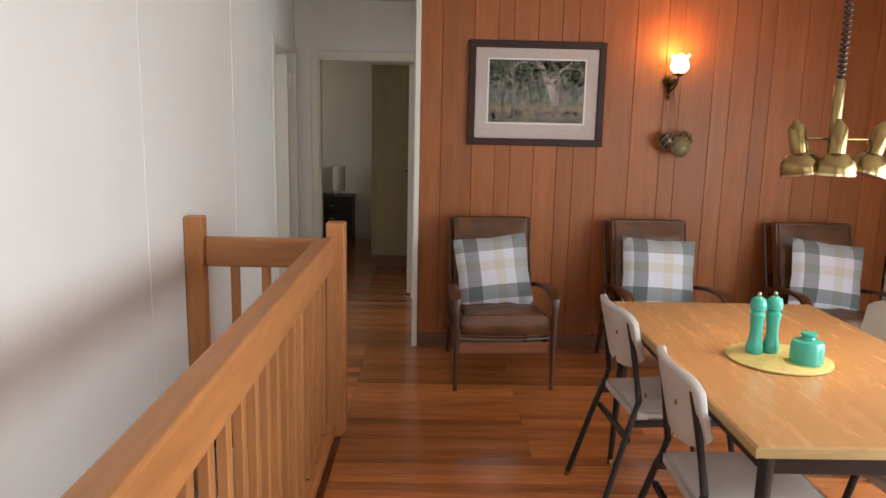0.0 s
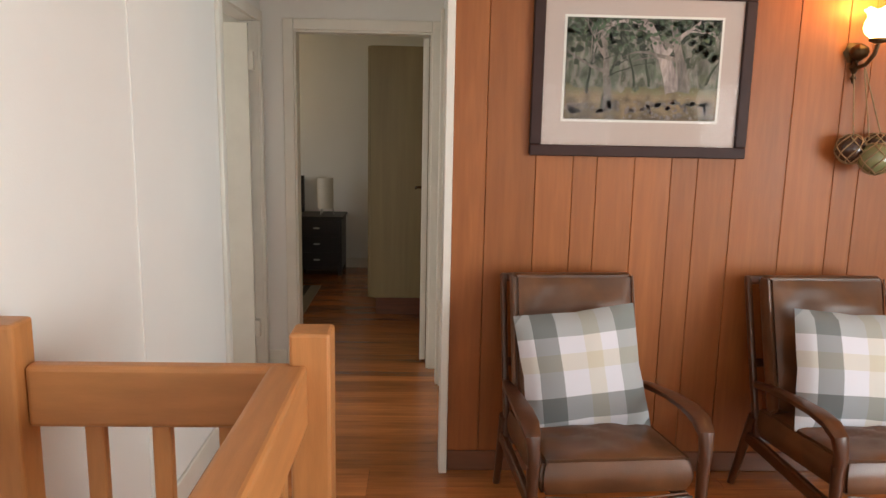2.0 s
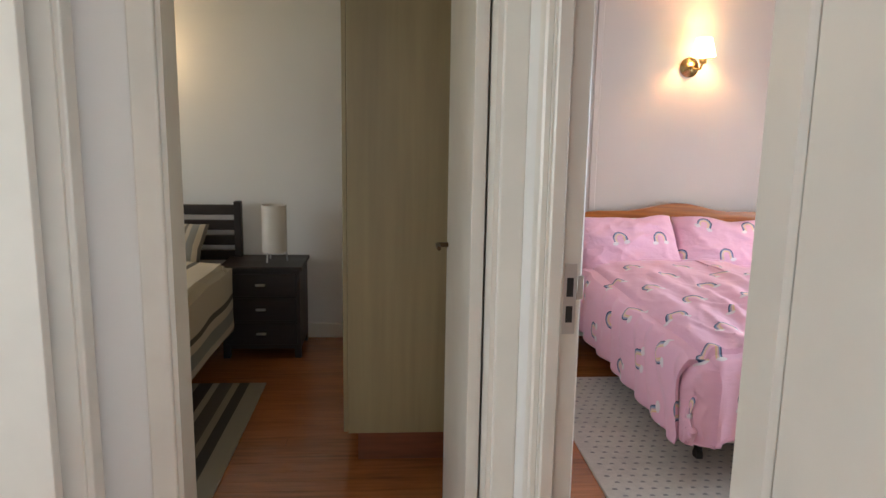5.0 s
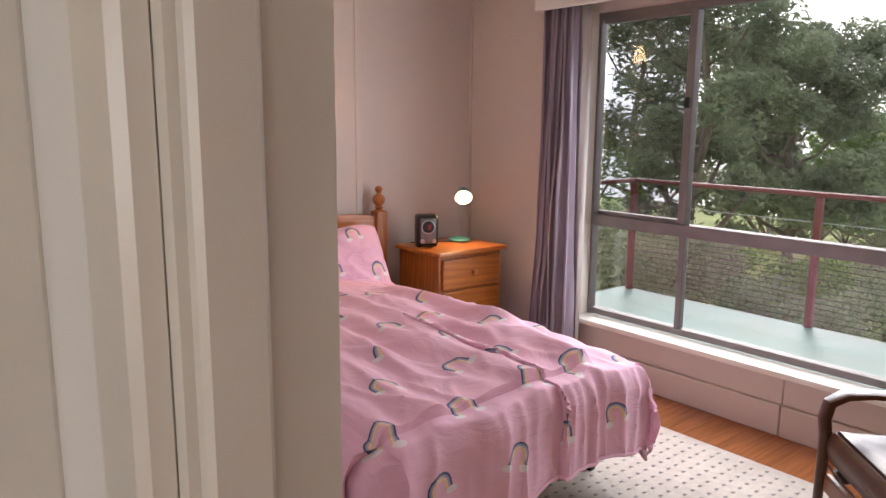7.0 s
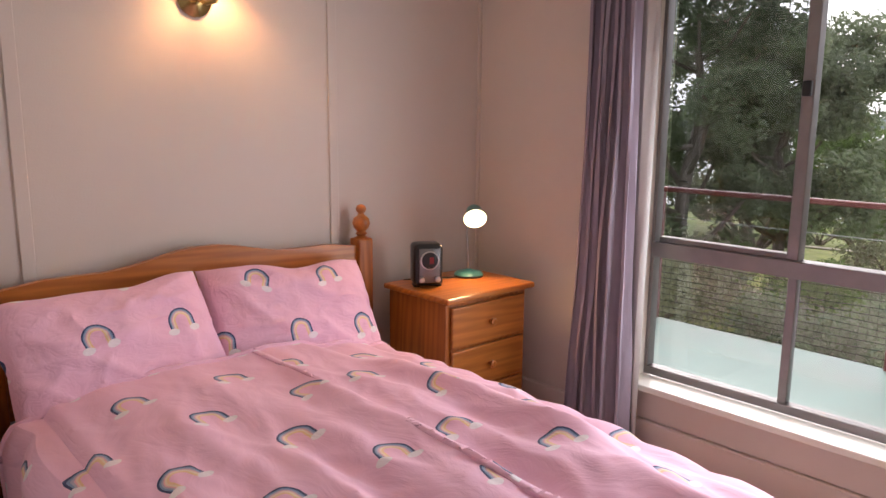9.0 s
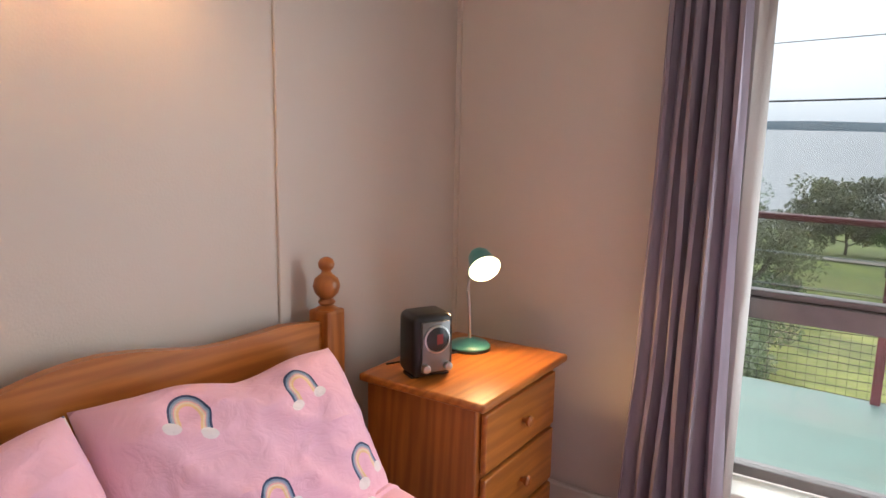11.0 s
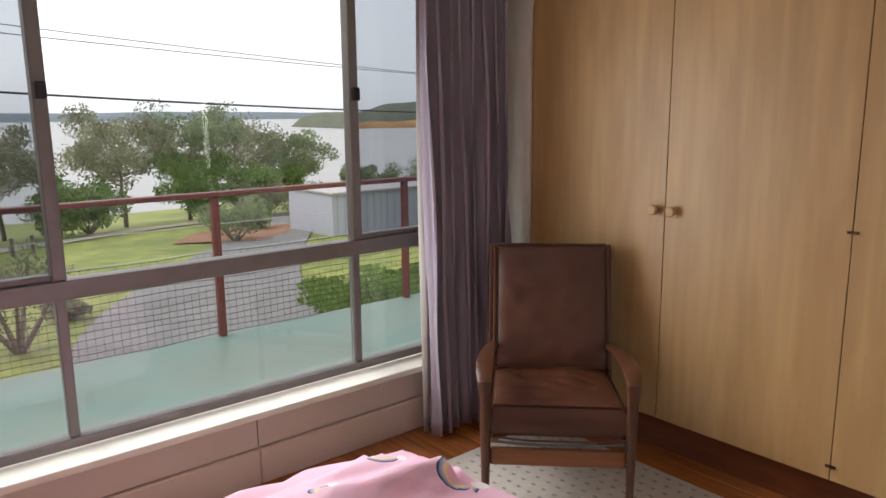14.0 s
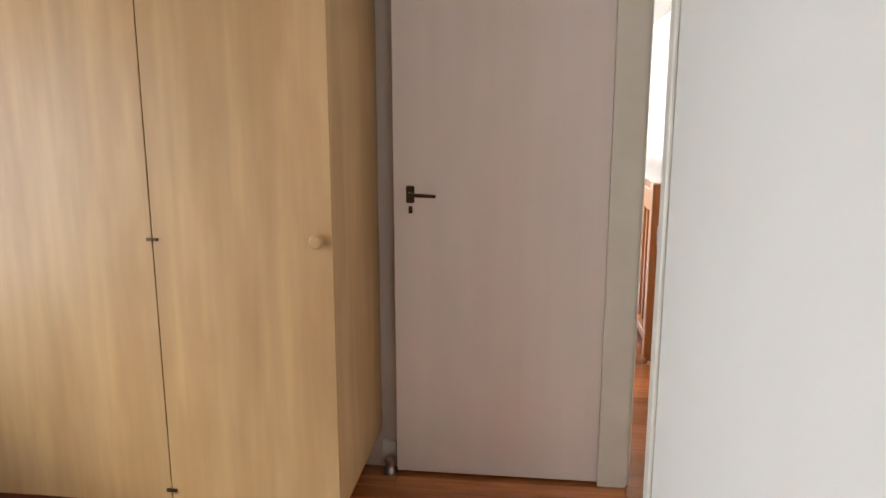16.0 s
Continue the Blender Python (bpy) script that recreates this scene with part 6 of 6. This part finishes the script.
def tree(name, x, y, height, spread, leaf, label, seed, n_limb=9, per=170, size=0.13, bare=0.3, lean=0.0):
    rnd = random.Random(seed)
    z0 = land(x, y) - 0.1
    t = thing(name, label, "tree", Matrix.Translation((x, y, z0)))
    bm = bmesh.new()
    pts = [(lean * height * (k / 5) ** 1.5 + 0.05 * height * rnd.uniform(-1, 1) * k / 5, 0.05 * height * rnd.uniform(-1, 1) * k / 5, height * 0.8 * k / 5) for k in range(6)]
    for a, c, k in zip(pts, pts[1:], range(5)):
        rod(bm, a, c, 0.022 * height * (1 - k / 6), 0.022 * height * (1 - (k + 1) / 6), 8)
    lb = bmesh.new()
    crown = bmesh.new()
    for k in range(n_limb):
        f = bare + (1 - bare) * (k + 0.5) / n_limb
        i = min(4, int(f * 5))
        p = Vector(pts[i]).lerp(Vector(pts[i + 1]), f * 5 - i)
        ang_ = k * 2.4 + rnd.uniform(-0.5, 0.5)
        reach = spread * rnd.uniform(0.5, 1.0) * (1 - 0.45 * abs(f - 0.6))
        e = p + Vector((math.cos(ang_) * reach, math.sin(ang_) * reach, height * rnd.uniform(0.06, 0.2)))
        mid = p.lerp(e, 0.5) + Vector((0, 0, -0.04 * height))
        rod(lb, p, mid, 0.010 * height * (1.2 - f), 0.007 * height * (1.2 - f), 6)
        rod(lb, mid, e, 0.007 * height * (1.2 - f), 0.003 * height, 6)
        for q in range(4):
            c = mid.lerp(e, rnd.uniform(0.3, 1.15)) + Vector((rnd.gauss(0, 0.12), rnd.gauss(0, 0.12), rnd.gauss(0.06, 0.08))) * spread
            leaves(crown, c, spread * rnd.uniform(0.18, 0.34), per // 4, size, rnd)
    leaves(crown, Vector(pts[-1]), spread * 0.4, per, size, rnd)
    part("trunk", bm, BARK, t)
    part("limbs", lb, BARK, t)
    part("crown", crown, leaf, t, smooth=False)
    return t


def shrub(x, y, r, h, leaf, label, seed, n=900, size=0.07, name="shrub"):
    rnd = random.Random(seed)
    t = thing(name, label, "shrub", Matrix.Translation((x, y, land(x, y) - 0.05)))
    bm, cr = bmesh.new(), bmesh.new()
    for k in range(7):
        a = k * 0.9 + rnd.random()
        e = (r * 0.7 * math.cos(a), r * 0.7 * math.sin(a), h * rnd.uniform(0.5, 0.9))
        rod(bm, (0, 0, 0), e, 0.03 * h, 0.008 * h, 5)
        leaves(cr, e, r * rnd.uniform(0.3, 0.5), n // 8, size, rnd, h / r * 0.6)
    leaves(cr, (0, 0, h * 0.5), r * 0.8, n // 4, size, rnd, h / r * 0.5)
    part("stems", bm, BARK, t)
    part("foliage", cr, leaf, t, smooth=False)
    return t


tree("gum_tree", 17.5, 14.2, 7.0, 2.1, LEAFA, "broad grey-green gum tree beyond the deck", 3, 24, 2000, 0.075, 0.18)
tree("gum_tree", 13.0, 14.2, 8.2, 1.7, LEAFA, "tall dark conifer-like tree beyond the deck", 8, 22, 1000, 0.075, 0.12)
tree("gum_tree", 16.5, 18.0, 7.5, 2.6, LEAFC, "leafy tree behind the deck corner", 12, 14, 1000, 0.085, 0.15)
tree("gum_tree", 24, 14.5, 5.0, 2.4, LEAFB, "bright green young tree", 14, 12, 1200, 0.09, 0.15)
for k, (x, y, r, h) in enumerate(((10.2, 13.2, 1.5, 2.0), (10.6, 10.8, 1.1, 1.7), (12.5, 12.2, 1.4, 1.8), (8.8, 12.6, 1.3, 2.3), (14.5, 11.2, 1.3, 1.5), (9.6, 15.2, 1.8, 2.8), (20, 12.0, 1.8, 2.2), (22.5, 17, 2.6, 3.2), (28, 15.5, 2.6, 3.0), (30, 19, 3, 3.6))):
    shrub(x, y, r, h, (LEAFC, LEAFA, LEAFB)[k % 3], "dense shrub on the slope below the deck", 30 + k, 4200, 0.055)
# shoreline trees
shore = ((37, 24, 6, 3), (41, 18, 5, 2.8), (40, 11, 5.2, 2.8), (43, 7, 6.2, 2.4), (45, 2.5, 7.5, 3.0), (41, 0.0, 4.2, 2.5), (44, -3.5, 8.6, 3.4), (46, -8, 9.2, 3.6), (48, -12, 8.6, 3.4), (44, -8, 5.5, 3.6), (49, -17, 7.5, 3.0), (45, -13, 4.5, 2.8), (47, -22, 4.2, 2.2))
for k, (x, y, h, s) in enumerate(shore):
    tree("shore_tree", x, y, h * (0.78 if h > 6 else 0.68), s, (LEAFA, LEAFC, LEAFB)[(0, 0, 1, 0, 1, 2, 1, 0, 1, 2, 0, 2, 0)[k]], "wind-shaped coastal tree on the shoreline", 60 + k, 12, 620, 0.11, 0.45 if h > 6 else 0.15, -0.05)
for k, (x, y, r, h) in enumerate(((30.5, -4.2, 1.5, 1.9), (40, 14, 2.4, 2.2), (40, 8, 2.0, 2.0), (42, -1, 2.2, 2.4), (42, -11, 2.2, 2.2), (43, -17, 2.0, 1.8), (20, 4.9, 0.5, 0.5), (34, -6.8, 0.8, 0.9), (34, -6.8, 0.8, 0.9), (46, -25, 2, 3), (36, 20, 2.6, 2.4))):
    shrub(x, y, r, h, (LEAFA, LEAFC, LEAFB)[k % 3], "rounded coastal shrub in the grounds", 90 + k, 2200, 0.085)
for k, (x, y, r, h) in enumerate(((14.6, -0.6, 1.5, 0.7), (16.6, -1.6, 1.6, 0.6), (15.0, -3.2, 1.7, 0.6))):
    shrub(x, y, r, h, LEAFB, "low bright green groundcover beside the drive", 140 + k, 2600, 0.06)
shrub(17.2, 6.4, 1.2, 2.4, LEAFC, "pale feathery shrub beside the power pole", 130, 1400, 0.05)

# ---- power pole, fence posts, shed ----
PX, PYY = 18.5, 8.1
pz = land(PX, PYY)
pp = thing("power_pole", "weathered timber power pole with insulators and lines", "power pole", Matrix.Translation((PX, PYY, pz)))
part("pole", rod(bmesh.new(), (0, 0, -0.5), (0, 0, 3.55 - pz), 0.12, 0.085, 14), POLEM, pp)
for dz, dy in ((3.1, 0.3), (1.9, 0.2)):
    part("crossarm", boxes((-0.05, 0.05, -0.05, dy + 0.05, dz - pz - 0.05, dz - pz + 0.05), bevel=0.01), POLEM, pp, smooth=False)
    part("insulator", lathe(bmesh.new(), [(0.03, 0), (0.07, 0.06), (0.04, 0.1), (0.07, 0.16), (0.04, 0.2), (0.06, 0.26), (0.02, 0.3)], at=(0, dy, dz - pz + 0.05), n=12), STEEL, pp)


def wire(a, c, sag, r=0.012):
    a, c = Vector(a), Vector(c)
    return tube(bmesh.new(), [a.lerp(c, k / 16) - Vector((0, 0, sag * 4 * (k / 16) * (1 - k / 16))) for k in range(17)], r, 4)


for a, c, s, r in (((0, 0.3, 3.4 - pz), (14, -60, 3.9 - pz), 0.7, 0.010), ((0, 0.1, 3.6 - pz), (14, -60, 3.5 - pz), 0.7, 0.010), ((0, 0, 2.15 - pz), (6, -40, 1.6 - pz), 0.4, 0.025), ((0, 0.2, 2.1 - pz), (6, 40, 2.6 - pz), 0.4, 0.020), ((0, 0.2, 2.2 - pz), (-14.4, 0.45, 3.55 - pz), 0.1, 0.022), ((0, 0.3, 3.4 - pz), (6, 50, 4 - pz), 0.6, 0.010)):
    part("power_line", wire(a, c, s, r), BLACK, pp)
fp = thing("bollard", "short dark timber bollard beside the path", "bollard", Matrix.Translation((31, 9, land(31, 9))), "bollards along the lawn")
part("post", rod(bmesh.new(), (0, 0, -0.2), (0, 0, 0.8), 0.09, 0.08, 10), BARK, fp)
for k in range(1, 9):
    x, y = 31 + k * 0.75, 9 - k * 0.9
    copy_thing(fp, Matrix.Translation((x, y, land(x, y))))
SX, SY = 30.0, -11.6
sz = land(SX, SY)
sh = thing("shed", "pale blue-grey iron-clad shed beside the drive", "shed", Matrix.Translation((SX, SY, sz)))
part("wall", boxes((-2.0, 2.0, -3.9, 3.9, -0.6, -1.95 - sz)), SHEDR, sh, smooth=False)
part("roof", boxes((-2.2, 2.2, -4.0, 4.0, -1.95 - sz, -1.85 - sz), bevel=0.02), SHEDW, sh, smooth=False)
for k in range(20):
    part("cladding_rib", boxes((-2.03, -2.0, -3.8 + k * 0.39, -3.77 + k * 0.39, -0.6, -1.96 - sz)), SHEDR, sh, smooth=False)

# ---- timber panelling and floor boards, piece by piece ----
pw = thing("wall_panelling", "vertical cedar board panelling with dark grooves", "panelling", kind="structure")
joints = (0.149, 0.352, 0.505, 0.604, 0.759, 0.912, 1.02, 1.174, 1.39, 1.59, 1.695, 1.905, 2.022, 2.18, 2.283, 2.49, 2.64, 2.75, 2.955, 3.11, 3.198)
x, meshes = 0.013, {}
for edge in joints:
    w = round(edge - x, 3)
    if w not in meshes:
        bm = bmesh.new()
        box(bm, 0.0007, w - 0.0007, 0, 0.024, 0.0, CH)
        bmesh.ops.bevel(bm, geom=[e for e in bm.edges if abs(e.verts[0].co.z - e.verts[1].co.z) > 1 and e.verts[0].co.y < 0.01], offset=0.0024, segments=1, affect="EDGES")
        meshes[w] = finish("panel_board", bm, CEDAR)
    child_piece("panel_board", meshes[w], pw, Matrix.Translation((x, PY, 0)))
    x = edge
part("skirting", boxes((0.013, 3.2, PY - 0.014, PY - 0.001, 0, 0.09), bevel=0.004), mat("dark_skirting", (0.17, 0.06, 0.025), 0.35, var=0.2, scale=8, stretch=(0.6, 6, 6)), pw, smooth=False)

rnd = random.Random(11)
bw = 0.083
plank = {}
count = 0
rest = bmesh.new()


def lay(x0, x1, y0, y1, near):
    global count
    rows_ = int(math.ceil((y1 - y0) / bw))
    for r in range(rows_):
        ya_, yb_ = y0 + r * bw, min(y1, y0 + (r + 1) * bw)
        if yb_ - ya_ < 0.01:
            continue
        xa = x0
        first_ = True
        while xa < x1 - 0.01:
            ln = rnd.choice((0.9, 1.5, 2.1)) if first_ else rnd.choice((1.8, 2.4, 3.0))
            first_ = False
            xb = min(x1, xa + ln)
            if x1 - xb < 0.3:
                xb = x1
            if near(ya_) and count < 300:
                key = (round(xb - xa, 3), round(yb_ - ya_, 3))
                if key not in plank:
                    plank[key] = finish("floorboard", boxes((0.0005, key[0] - 0.0005, 0.0005, key[1] - 0.0005, -0.015, 0), bevel=0.0008), FLOORM)
                child_piece("floorboard", plank[key], floor, Matrix.Translation((xa, ya_, 0)))
                count += 1
            else:
                box(rest, xa + 0.0005, xb - 0.0005, ya_ + 0.0005, yb_ - 0.0005, -0.015, 0)
            xa = xb


lay(-0.32, 3.2, 1.2, 5.43, lambda y: y > 1.9)
lay(-1.03, 0.0, 5.43, 6.75, lambda y: True)
lay(-1.03, -0.32, 4.12, 5.43, lambda y: True)
lay(-0.85, 0.098, 6.75, 7.0, lambda y: True)
lay(0.0, 3.17, 5.545, 6.75, lambda y: True)
lay(0.1, 3.17, 6.75, 9.86, lambda y: False)
lay(-3.5, 0.0, 7.0, 9.86, lambda y: False)
lay(-0.32, 3.2, -3.1, 1.2, lambda y: False)
ob = part("floorboards", rest, FLOORM, floor, smooth=False)
tagged(ob, kind="stuff")
